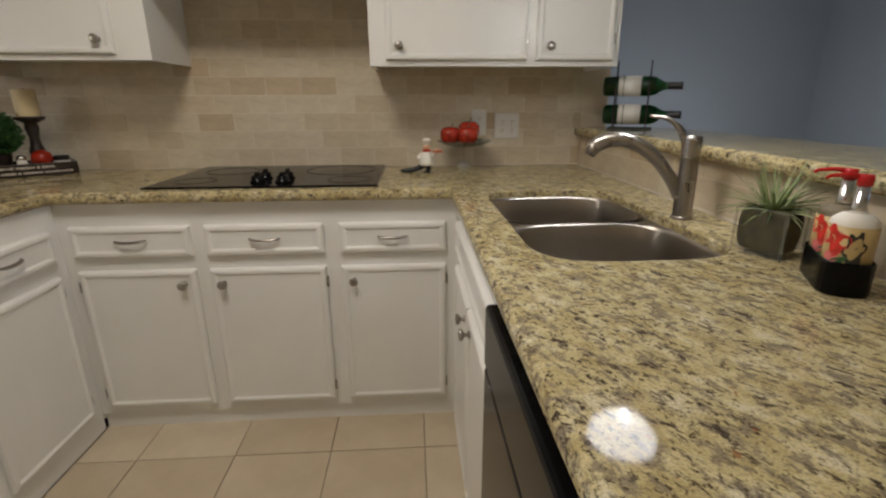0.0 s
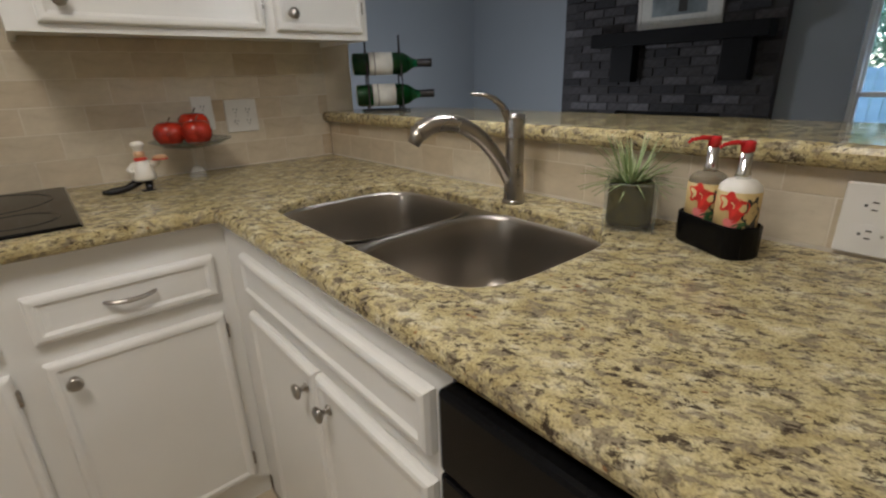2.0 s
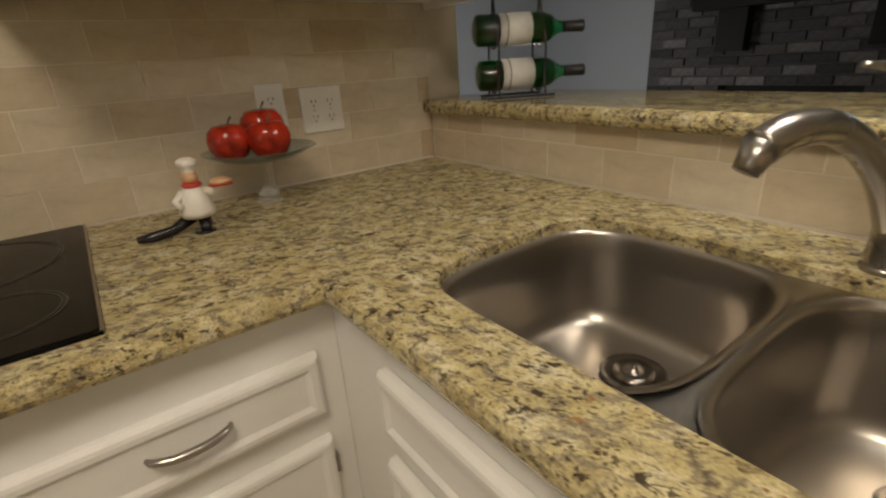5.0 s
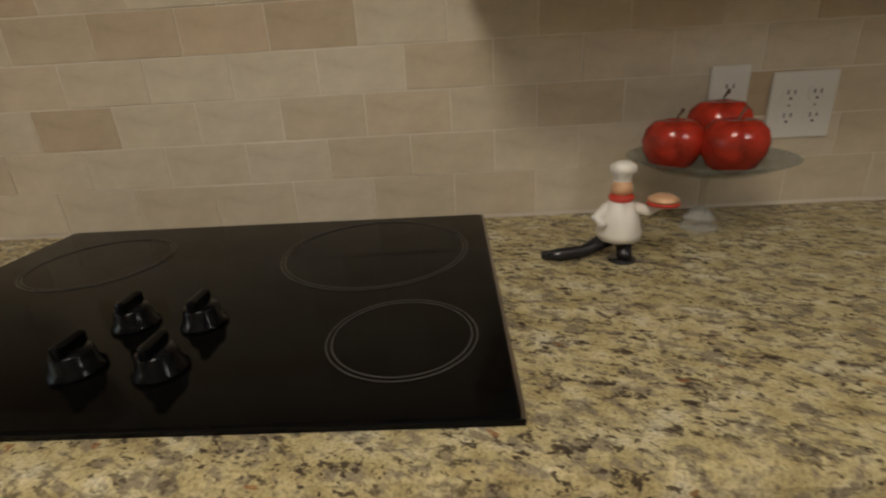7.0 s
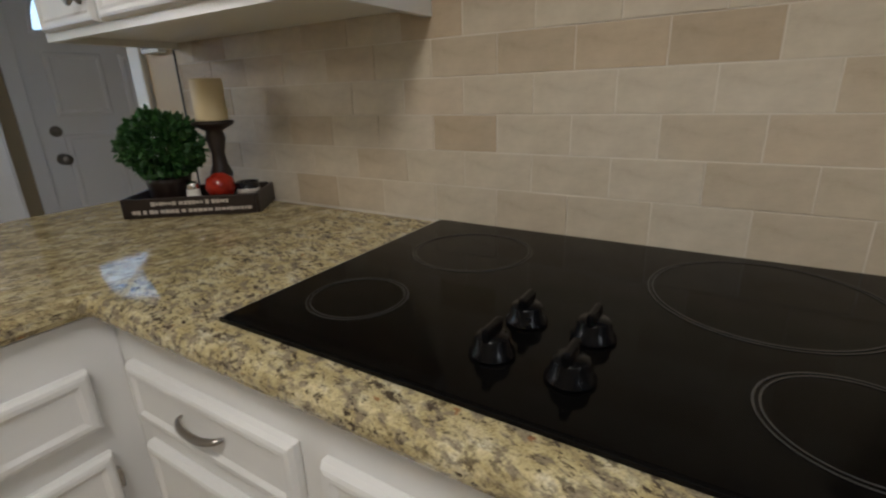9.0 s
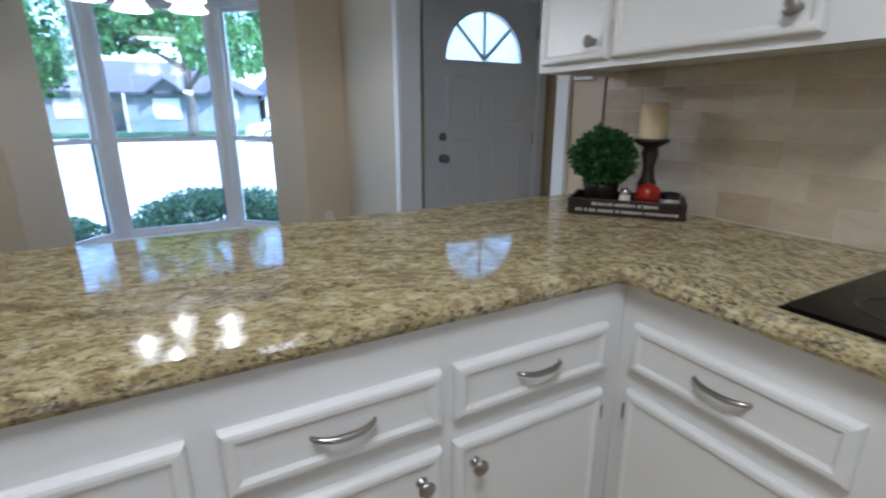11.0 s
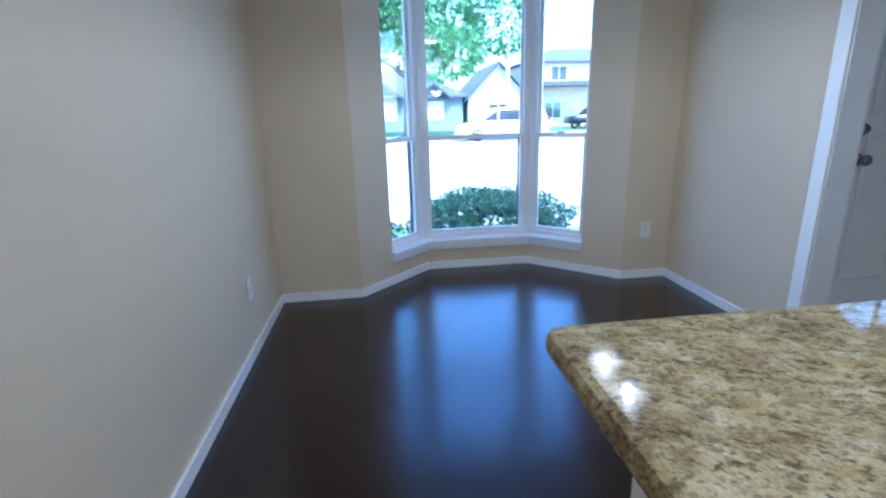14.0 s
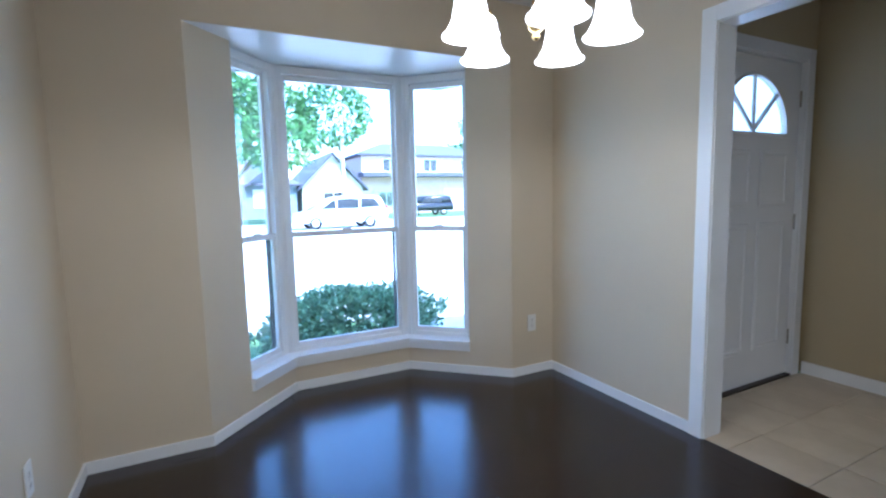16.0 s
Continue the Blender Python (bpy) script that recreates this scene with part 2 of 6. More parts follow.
M_POT = mat("pot_glass", (0.62, 0.64, 0.58), 0.04, 0.0, Alpha=0.04)
M_DISH = mat("dish_glass", (0.16, 0.18, 0.15), 0.04, 0.0, Alpha=0.42)
M_EDGE = mat("glass_edge", (0.40, 0.43, 0.37), 0.05, 0.0, Alpha=0.22)
M_CRYSTAL = mat("crystal_glass", (0.8, 0.8, 0.78), 0.04, 0.0, Alpha=0.28)
M_FROST = glass("frosted_glass", (0.80, 0.83, 0.86), 0.45)
M_PANE = glass("window_glass", (0.97, 0.99, 1.0))


# ---- mesh helpers ----
def finish(bm, name, material, smooth=False):
    bmesh.ops.recalc_face_normals(bm, faces=bm.faces)
    me = bpy.data.meshes.new(name)
    bm.to_mesh(me)
    bm.free()
    for m in (material if isinstance(material, (list, tuple)) else [material]):
        me.materials.append(m)
    if smooth:
        for p in me.polygons:
            p.use_smooth = True
    return me


def part(name, bm, material, parent=None, label="", smooth=False):
    ob = new(name, finish(bm, name, material, smooth))
    if parent is not None:
        ob.parent = parent
    if label:
        tagged(ob, label)
    return ob


def thing(name, place, label, category, group="", kind=""):
    ob = new(name)
    ob.empty_display_size = 0.05
    ob.matrix_basis = place if isinstance(place, Matrix) else pose(*place)
    return tagged(ob, label, category, group, kind)


def structure(name, bm, material, label="", category=""):
    return tagged(part(name, bm, material), label or name.replace("_", " "), category or name.split("_")[0], kind="structure")


def add_box(bm, x0, x1, y0, y1, z0, z1, bevel=0.0, m=None):
    made = bmesh.ops.create_cube(bm, size=1.0)["verts"]
    for v in made:
        v.co = Vector(((x0 + x1) / 2 + v.co.x * (x1 - x0), (y0 + y1) / 2 + v.co.y * (y1 - y0), (z0 + z1) / 2 + v.co.z * (z1 - z0)))
    if bevel:
        edges = list({e for v in made for e in v.link_edges})
        out = bmesh.ops.bevel(bm, geom=edges, offset=bevel, segments=2, affect="EDGES", profile=0.5)
        made = list({v for f in out["faces"] for v in f.verts} | {v for v in made if v.is_valid})
    if m is not None:
        bmesh.ops.transform(bm, matrix=m, verts=made)
    return made


def box(x0, x1, y0, y1, z0, z1, bevel=0.0, m=None):
    bm = bmesh.new()
    add_box(bm, x0, x1, y0, y1, z0, z1, bevel, m)
    return bm


def add_lathe(bm, profile, segs=24, m=None, closed=True):
    """Turns (radius, height) pairs round the z axis."""
    m = m or Matrix.Identity(4)
    rings = []
    for r, z in profile:
        if r < 1e-5:
            rings.append([bm.verts.new(m @ Vector((0, 0, z)))])
        else:
            rings.append([bm.verts.new(m @ Vector((r * math.cos(a), r * math.sin(a), z))) for a in (2 * math.pi * k / segs for k in range(segs))])
    for a, b in zip(rings, rings[1:]):
        for k in range(segs):
            j = (k + 1) % segs
            if len(a) == 1 and len(b) == 1:
                continue
            if len(a) == 1:
                bm.faces.new((a[0], b[k], b[j]))
            elif len(b) == 1:
                bm.faces.new((a[k], a[j], b[0]))
            else:
                bm.faces.new((a[k], a[j], b[j], b[k]))
    return bm


def lathe(profile, segs=24, m=None):
    return add_lathe(bmesh.new(), profile, segs, m)


def add_tube(bm, points, radii, segs=10, flat=1.0):
    """A round bar along points; radii one number or one for each point."""
    pts = [Vector(p) for p in points]
    if isinstance(radii, (int, float)):
        radii = [radii] * len(pts)
    rings = []
    side = None
    for i, p in enumerate(pts):
        d = (pts[min(i + 1, len(pts) - 1)] - pts[max(i - 1, 0)]).normalized()
        if side is None:
            side = d.orthogonal().normalized()
        side = (side - d * side.dot(d)).normalized()
        up = d.cross(side)
        rings.append([bm.verts.new(p + radii[i] * (math.cos(a) * side + flat * math.sin(a) * up)) for a in (2 * math.pi * k / segs for k in range(segs))])
    for a, b in zip(rings, rings[1:]):
        for k in range(segs):
            bm.faces.new((a[k], a[(k + 1) % segs], b[(k + 1) % segs], b[k]))
    bm.faces.new(rings[0][::-1])
    bm.faces.new(rings[-1])
    return bm


def tube(points, radii, segs=10, flat=1.0):
    return add_tube(bmesh.new(), points, radii, segs, flat)


def curve_points(points, steps=8):
    """A smooth line through points (Catmull-Rom)."""
    p = [Vector(q) for q in points]
    p = [p[0] * 2 - p[1]] + p + [p[-1] * 2 - p[-2]]
    out = []
    for i in range(1, len(p) - 2):
        for s in range(steps):
            t = s / steps
            a, b, c, d = p[i - 1], p[i], p[i + 1], p[i + 2]
            out.append(0.5 * (2 * b + (c - a) * t + (2 * a - 5 * b + 4 * c - d) * t * t + (3 * b - a - 3 * c + d) * t ** 3))
    out.append(p[-2])
    return out


def rounded(points, radius, steps=5):
    """A polygon with its corners rounded; radius one number or one for each corner."""
    n = len(points)
    out = []
    for i in range(n):
        r = radius[i] if isinstance(radius, (list, tuple)) else radius
        p, a, b = Vector(points[i]), Vector(points[i - 1]), Vector(points[(i + 1) % n])
        if r <= 0:
            out.append(p)
            continue
        u, v = (a - p).normalized() * r, (b - p).normalized() * r
        for s in range(steps + 1):
            t = s / steps
            out.append((1 - t) ** 2 * (p + u) + 2 * t * (1 - t) * p + t * t * (p + v))
    return out


def inset(loop, d):
    """The closed loop (counter-clockwise) moved inward by d."""
    n = len(loop)
    out = []
    for i in range(n):
        p, a, b = loop[i], loop[i - 1], loop[(i + 1) % n]
        e, f = (p - a).normalized(), (b - p).normalized()
        n1, n2 = Vector((-e.y, e.x)), Vector((-f.y, f.x))
        k = max(0.3, 1 + n1.dot(n2))
        out.append(p + (n1 + n2) / k * d)
    return out


def slab(outer, z0, z1, holes=(), nose=0.014):
    """A stone slab with a rounded nosing, and holes through it."""
    bm = bmesh.new()
    rings = []
    for d, z in ((nose, z0), (0.004, z0 + nose * 0.35), (0, z0 + nose), (0, z1 - nose), (nose * 0.3, z1 - nose * 0.3), (nose, z1)):
        rings.append([bm.verts.new((p.x, p.y, z)) for p in inset(outer, d)])
    for a, b in zip(rings, rings[1:]):
        for k in range(len(a)):
            bm.faces.new((a[k], a[(k + 1) % len(a)], b[(k + 1) % len(b)], b[k]))
    tops, lows = [rings[-1]], [rings[0]]
    for hole in holes:
        t = [bm.verts.new((p.x, p.y, z1)) for p in hole]
        m = [bm.verts.new((p.x, p.y, z1 - 0.004)) for p in inset(hole, 0.004)]
        l = [bm.verts.new((p.x, p.y, z0)) for p in inset(hole, 0.004)]
        for a, b in ((t, m), (m, l)):
            for k in range(len(a)):
                bm.faces.new((a[k], a[(k + 1) % len(a)], b[(k + 1) % len(b)], b[k]))
        tops.append(t)
        lows.append(l)
    for group in (tops, lows):
        edges = []
        for loop in group:
            for k in range(len(loop)):
                pair = (loop[k], loop[(k + 1) % len(loop)])
                edges.append(bm.edges.get(pair) or bm.edges.new(pair))
        bmesh.ops.triangle_fill(bm, use_beauty=True, use_dissolve=False, edges=edges)
    return bm


def prism(points, z0, z1):
    bm = bmesh.new()
    lo = [bm.verts.new((p[0], p[1], z0)) for p in points]
    hi = [bm.verts.new((p[0], p[1], z1)) for p in points]
    bm.faces.new(lo[::-1])
    bm.faces.new(hi)
    for k in range(len(lo)):
        j = (k + 1) % len(lo)
        bm.faces.new((lo[k], lo[j], hi[j], hi[k]))
    return bm


def offset_line(points, depth):
    """An open line of plan points moved to its left by depth, mitred at the bends."""
    pts = [Vector(p) for p in points]
    off = []
    for i, p in enumerate(pts):
        e = (p - pts[i - 1]).normalized() if i else (pts[1] - p).normalized()
        f = (pts[i + 1] - p).normalized() if i < len(pts) - 1 else e
        n1, n2 = Vector((-e.y, e.x)), Vector((-f.y, f.x))
        off.append(p + (n1 + n2) / (1 + n1.dot(n2)) * depth)
    return off


def strip(points, z0, z1, d0, d1):
    """A board along an open line of plan points, from d0 to d1 to the left of it."""
    return prism([*offset_line(points, d0), *reversed(offset_line(points, d1))], z0, z1)


def routed(w, h, thick=0.02, lip=0.010, dip=0.005):
    """A door or drawer front in the xz plane, centred, its back at y = 0 and its face towards -y."""
    bm = bmesh.new()
    rings = []
    for d, y in ((0, 0), (0, thick * 0.55), (lip * 0.45, thick * 0.9), (lip, thick), (lip + 0.008, thick), (lip + 0.016, thick - dip), (lip + 0.030, thick - dip * 1.15)):
        x, z = w / 2 - d, h / 2 - d
        rings.append([bm.verts.new(v) for v in ((-x, -y, -z), (x, -y, -z), (x, -y, z), (-x, -y, z))])
    bm.faces.new(rings[0])
    bm.faces.new(rings[-1])
    for a, b in zip(rings, rings[1:]):
        for k in range(4):
            bm.faces.new((a[k], a[(k + 1) % 4], b[(k + 1) % 4], b[k]))
    return bm


# ---- structure ----
CT = 0.915
XL, XR = -1.364, 0.0          # inner edges of the two arms of the worktop
XPEN, YPEN = -2.155, -2.010    # dining side and end of the peninsula
XBAR = 0.676                  # tiled face of the raised bar
YEND = -2.70                  # end of the sink run
YF = -0.645                   # front edge of the worktop on the tiled wall
XWIN, YLEFT, YRIGHT = -4.685, -2.938, -0.19
XWALLEND, XTILE = -2.245, -2.060
XDOOR, YFOYER = -3.785, 1.205
XFIRE = 4.02
BAY = [(-4.685, -2.397), (-5.20, -1.893), (-5.20, -1.085), (-4.685, -0.535)]
BAYTOP = 2.092
SILL = 0.238

structure("wall_kitchen", box(XWALLEND, 0.80, 0.008, 0.13, 0, CEIL), M_BEIGE, "beige painted wall behind the backsplash tiles", "wall")
structure("wall_left", box(XWIN - 0.12, 4.2, YLEFT - 0.12, YLEFT, 0, CEIL), M_BEIGE, "long beige painted wall", "wall")


def wall_board(p, q, z0, z1, thick):
    """An upright wall between two plan points, its room face on the line from p to q, its body to the right."""
    p, q = Vector(p), Vector(q)
    d = (q - p).normalized()
    n = Vector((d.y, -d.x)) * thick
    return [p, q, q + n, p + n], z0, z1


def add_prism(bm, points, z0, z1):
    lo = [bm.verts.new((p[0], p[1], z0)) for p in points]
    hi = [bm.verts.new((p[0], p[1], z1)) for p in points]
    bm.faces.new(lo[::-1])
    bm.faces.new(hi)
    for k in range(len(lo)):
        j = (k + 1) % len(lo)
        bm.faces.new((lo[k], lo[j], hi[j], hi[k]))


b0, b1, b2, b3 = [Vector(p) for p in BAY]
# points where the slanted sides turn from wall into window
SL = b0.lerp(b1, 0.43)
SR = b3.lerp(b2, 0.40)
T = 0.14
bm = bmesh.new()
add_box(bm, XWIN - T, XWIN, YLEFT, b0.y, 0, CEIL)
structure("wall_bay_left", bm, M_BEIGE, "beige painted wall beside the bay window", "wall")
bm = bmesh.new()
add_box(bm, XWIN - T, XWIN, b3.y, YRIGHT, 0, CEIL)
structure("wall_bay_right", bm, M_BEIGE, "beige painted wall beside the bay window", "wall")
structure("wall_above_bay", box(XWIN - T, XWIN, b0.y, b3.y, BAYTOP + 0.004, CEIL), M_BEIGE, "beige painted wall above the bay", "wall")
out1, out2 = Vector((-5.30, -1.90)), Vector((-5.30, -1.01))
structure("wall_bay_return", prism([b0, SL, SL + Vector((-0.10, -0.11)), b0 + Vector((-0.10, -0.11))][::-1], 0, BAYTOP), M_BEIGE, "slanted beige return wall of the bay", "wall")
structure("wall_bay_return_right", prism([b3, SR, SR + Vector((-0.10, 0.11)), b3 + Vector((-0.10, 0.11))], 0, BAYTOP), M_BEIGE, "slanted beige return wall of the bay", "wall")
structure("wall_bay_low", strip([SL, b1, b2, SR], 0, SILL - 0.036, 0, 0.16), M_BEIGE, "low beige wall under the bay windows", "wall")
structure("ceiling_bay", prism([b0 + Vector((-0.002, -0.1)), b3 + Vector((-0.002, 0.1)), (-5.48, -0.9), (-5.48, -2.1)], BAYTOP, BAYTOP + 0.003), M_TRIM, "white painted soffit of the bay", "ceiling")
structure("window_sill", strip([SL.lerp(b0, 0.02), b1, b2, SR.lerp(b3, 0.02)], SILL - 0.032, SILL, -0.035, 0.155), M_TRIM, "white painted sill board of the bay", "window sill")
structure("trim_sill", strip([SL.lerp(b0, 0.01), b1, b2, SR.lerp(b3, 0.01)], SILL - 0.075, SILL - 0.034, -0.018, 0.0), M_TRIM, "white apron moulding under the sill", "trim")


structure("roof_bay", prism([(XWIN - T - 0.002, -2.75), (XWIN - T - 0.002, -0.2), (-5.6, -0.6), (-5.6, -2.35)], BAYTOP + 0.01, BAYTOP + 0.14), M_SUB, "dark shingled roof of the bay", "roof")

# windows of the bay
def window_unit(name, p, q, z0, z1, mid, label):
    """A white single-hung window between plan points p and q, its inner face on that line."""
    p, q = Vector(p), Vector(q)
    w = (q - p).length
    yaw = math.degrees(math.atan2(q.y - p.y, q.x - p.x))
    th = thing(name, pose(p.x, p.y, 0, 0, 0, yaw), label, "window", kind="structure")
    f = 0.030
    bm = bmesh.new()
    add_box(bm, 0, f, 0, 0.07, z0, z1, 0.003)
    add_box(bm, w - f, w, 0, 0.07, z0, z1, 0.003)
    add_box(bm, f, w - f, 0, 0.07, z1 - 0.05, z1, 0.003)
    add_box(bm, f, w - f, 0, 0.07, z0, z0 + f, 0.003)
    part("window_frame", bm, M_TRIM, th)
    for sash, lo, hi, y in (("upper_sash", mid - 0.018, z1 - 0.05, 0.038), ("lower_sash", z0 + f, mid + 0.018, 0.010)):
        bm = bmesh.new()
        r = 0.020
        add_box(bm, f, f + r, y, y + 0.026, lo, hi, 0.002)
        add_box(bm, w - f - r, w - f, y, y + 0.026, lo, hi, 0.002)
        add_box(bm, f + r, w - f - r, y, y + 0.026, hi - 0.034, hi, 0.002)
        add_box(bm, f + r, w - f - r, y, y + 0.026, lo, lo + 0.034, 0.002)
        sb = part(sash, bm, M_TRIM, th)
        pane = part("pane", box(f + r, w - f - r, y + 0.011, y + 0.015, lo + 0.034, hi - 0.034), M_PANE, sb)
        pane.visible_shadow = False
    # Dark upright strip along one side of the lower sash.
    part("dark_strip", box(w - f - r - 0.012, w - f - r, 0.040, 0.066, z0 + f, mid), M_SLOT, th, "dark strip outside the lower sash")
    part("sash_lock", box(w / 2 - 0.03, w / 2 + 0.03, -0.002, 0.012, mid + 0.016, mid + 0.03, 0.003), M_TRIM, th)
    return th


wl = offset_line([SL, b1, b2, SR], 0.065)
e01 = (wl[1] - wl[0]).normalized()
e32 = (wl[2] - wl[3]).normalized()
WTOP = BAYTOP - 0.004
window_unit("window_1", wl[0], wl[1] - e01 * 0.022, SILL, WTOP, 1.02, "white single-hung side window of the bay")
window_unit("window_2", wl[1] + Vector((0, 0.022)), wl[2] - Vector((0, 0.022)), SILL, WTOP, 1.02, "wide white single-hung middle window of the bay")
window_unit("window_3", wl[2] - e32 * 0.022, wl[3], SILL, WTOP, 1.02, "white single-hung side window of the bay")
for nm, c, e in (("trim_mullion_left", wl[1], -e01), ("trim_mullion_right", wl[2], -e32)):
    s = 1 if nm.endswith("left") else -1
    structure(nm, prism([c + e * 0.021, c + Vector((-0.004, 0)), c + Vector((-0.004, 0.021 * s)), c + Vector((-0.085, 0.021 * s)), c + Vector((-0.085, -0.02 * s)), c + e * 0.021 + Vector((-0.06, -0.06 * s))], SILL, WTOP), M_TRIM, "white corner post between the bay windows", "trim")

# dining wall on the foyer side, with its cased opening
XJ = -3.515
OPEN = 2.01
structure("wall_right", box(XWIN - T, XJ - 0.02, YRIGHT, YRIGHT + 0.115, 0, CEIL), M_BEIGE, "beige painted wall beside the cased opening", "wall")
structure("wall_header", box(XJ - 0.02, XWALLEND, YRIGHT, YRIGHT + 0.115, OPEN + 0.02, CEIL), M_BEIGE, "beige wall above the cased opening", "wall")
bm = bmesh.new()
add_box(bm, XJ - 0.02, XJ, YRIGHT - 0.006, YRIGHT + 0.121, 0, OPEN + 0.02)
add_box(bm, XJ, XWALLEND, YRIGHT - 0.006, YRIGHT + 0.121, OPEN, OPEN + 0.02)
for y0, y1 in ((YRIGHT - 0.022, YRIGHT - 0.007), (YRIGHT + 0.122, YRIGHT + 0.136)):
    add_box(bm, XJ - 0.078, XJ - 0.004, y0, y1, 0, OPEN + 0.078, 0.004)
    add_box(bm, XJ - 0.004, XWALLEND, y0, y1, OPEN + 0.004, OPEN + 0.078, 0.004)
for y0, y1 in ((-0.012, 0.004), (0.134, 0.148)):
    add_box(bm, XWALLEND - 0.078, XWALLEND - 0.002, y0, y1, 0, OPEN, 0.004)
add_box(bm, XWALLEND - 0.020, XWALLEND - 0.0005, 0.005, 0.133, 0, OPEN)
structure("trim_opening", bm, M_TRIM, "white painted casing of the opening to the foyer", "trim")

structure("wall_header_return", box(XWALLEND, XWALLEND + 0.11, YRIGHT, 0.0075, OPEN + 0.02, CEIL), M_BEIGE, "beige wall returning above the cased opening", "wall")
# Narrow dark strip along the end of the tiles.
structure("trim_tile_edge", box(XTILE - 0.006, XTILE, -0.003, 0.0075, CT + 0.002, 1.90), M_SLOT, "narrow dark strip where the backsplash tiles end", "trim")

# foyer: door wall, far wall
DY0, DY1, DH = 0.168, 1.085, 2.035
bm = bmesh.new()
add_box(bm, XDOOR - 0.13, XDOOR, YRIGHT + 0.115, DY0 - 0.02, 0, CEIL)
add_box(bm, XDOOR - 0.13, XDOOR, DY1 + 0.02, YFOYER, 0, CEIL)
add_box(bm, XDOOR - 0.13, XDOOR, DY0 - 0.02, DY1 + 0.02, DH + 0.02, CEIL)
structure("wall_foyer_door", bm, M_OCHRE, "ochre painted foyer wall round the front door", "wall")
structure("wall_foyer", box(XDOOR - 0.13, 1.2, YFOYER, YFOYER + 0.12, 0, CEIL), M_OCHRE, "ochre painted side wall of the foyer", "wall")
bm = bmesh.new()
add_box(bm, XDOOR - 0.12, XDOOR + 0.004, DY0 - 0.02, DY0, 0, DH + 0.02)
add_box(bm, XDOOR - 0.12, XDOOR + 0.004, DY1, DY1 + 0.02, 0, DH + 0.02)
add_box(bm, XDOOR - 0.12, XDOOR + 0.004, DY0, DY1, DH, DH + 0.02)
for y0, y1 in ((DY0 - 0.08, DY0 - 0.006), (DY1 + 0.006, DY1 + 0.08)):
    add_box(bm, XDOOR + 0.002, XDOOR + 0.018, y0, y1, 0, DH + 0.08, 0.004)
add_box(bm, XDOOR + 0.002, XDOOR + 0.018, DY0 - 0.006, DY1 + 0.006, DH + 0.006, DH + 0.08, 0.004)
structure("trim_front_door", bm, M_TRIM, "white painted casing of the front door", "trim")

# baseboards
BB = [(-1.2, YLEFT), (XWIN, YLEFT), b0, b1, b2, b3, (XWIN, YRIGHT), (XJ - 0.08, YRIGHT)]
structure("baseboard", strip([(0.5, YLEFT), *BB[1:]], 0, 0.058, -0.013, -0.0005), M_TRIM, "white painted baseboard round the dining area", "baseboard")
structure("baseboard_foyer", box(XDOOR + 0.02, 1.2, YFOYER - 0.013, YFOYER - 0.0005, 0, 0.08), M_TRIM, "white painted baseboard in the foyer", "baseboard")

# living room beyond the bar
structure("wall_living_far", box(1.2, XFIRE + 0.14, 2.6, 2.74, 0, CEIL), M_GREY, "blue-grey painted living room wall", "wall")
structure("wall_living_side", box(1.2, 1.32, YFOYER + 0.12, 2.6, 0, CEIL), M_GREY, "blue-grey painted living room wall", "wall")
LW0, LW1, LZ0, LZ1 = -2.20, -1.09, 0.71, 2.15
bm = bmesh.new()
add_box(bm, XFIRE, XFIRE + 0.14, LW1, 2.6, 0, CEIL)
add_box(bm, XFIRE, XFIRE + 0.14, YLEFT, LW0, 0, CEIL)
add_box(bm, XFIRE, XFIRE + 0.14, LW0, LW1, 0, LZ0)
add_box(bm, XFIRE, XFIRE + 0.14, LW0, LW1, LZ1, CEIL)
structure("wall_living_fire", bm, M_GREY, "blue-grey painted wall round the fireplace", "wall")
window_unit("window_4", (XFIRE + 0.03, LW1), (XFIRE + 0.03, LW0), LZ0, LZ1, 1.02, "white living room window looking onto the garden")
structure("ceiling", box(XWIN - T, XFIRE + 0.14, YLEFT - 0.12, 2.74, CEIL, CEIL + 0.15), M_CEIL, "white textured ceiling", "ceiling")
structure("roof", box(-5.6, XFIRE + 0.9, YLEFT - 0.9, 3.4, CEIL + 0.151, CEIL + 0.25), M_SUB, "flat roof deck above the rooms", "roof")

# floors
structure("floor_living", box(0.80, XFIRE, YLEFT, 2.6, -0.06, -0.002), M_SUB, "dark living room floor", "floor")
KFZ = -0.045
kfloor = structure("floor_kitchen", box(XL - 0.03, 0.80, YLEFT, 0.008, -0.11, KFZ - 0.006), M_FGROUT, "beige ceramic tile floor of the kitchen", "floor")
ffloor = structure("floor_foyer", box(XDOOR - 0.13, 1.2, YRIGHT, YFOYER, -0.06, -0.006), M_FGROUT, "beige ceramic tile floor of the foyer", "floor")
dfloor = structure("floor_dining", prism([(XL - 0.03, YLEFT), (XL - 0.03, YRIGHT), (XWIN, YRIGHT), b3, b2, b1, b0, (XWIN, YLEFT)], -0.06, -0.004), M_WOOD, "dark stained wood plank floor of the dining area", "floor")
structure("trim_threshold", box(XL - 0.05, XL - 0.012, YLEFT, YPEN + 0.03, KFZ, 0.006, 0.002), M_WOOD, "dark wood threshold strip between tile and planks", "trim")

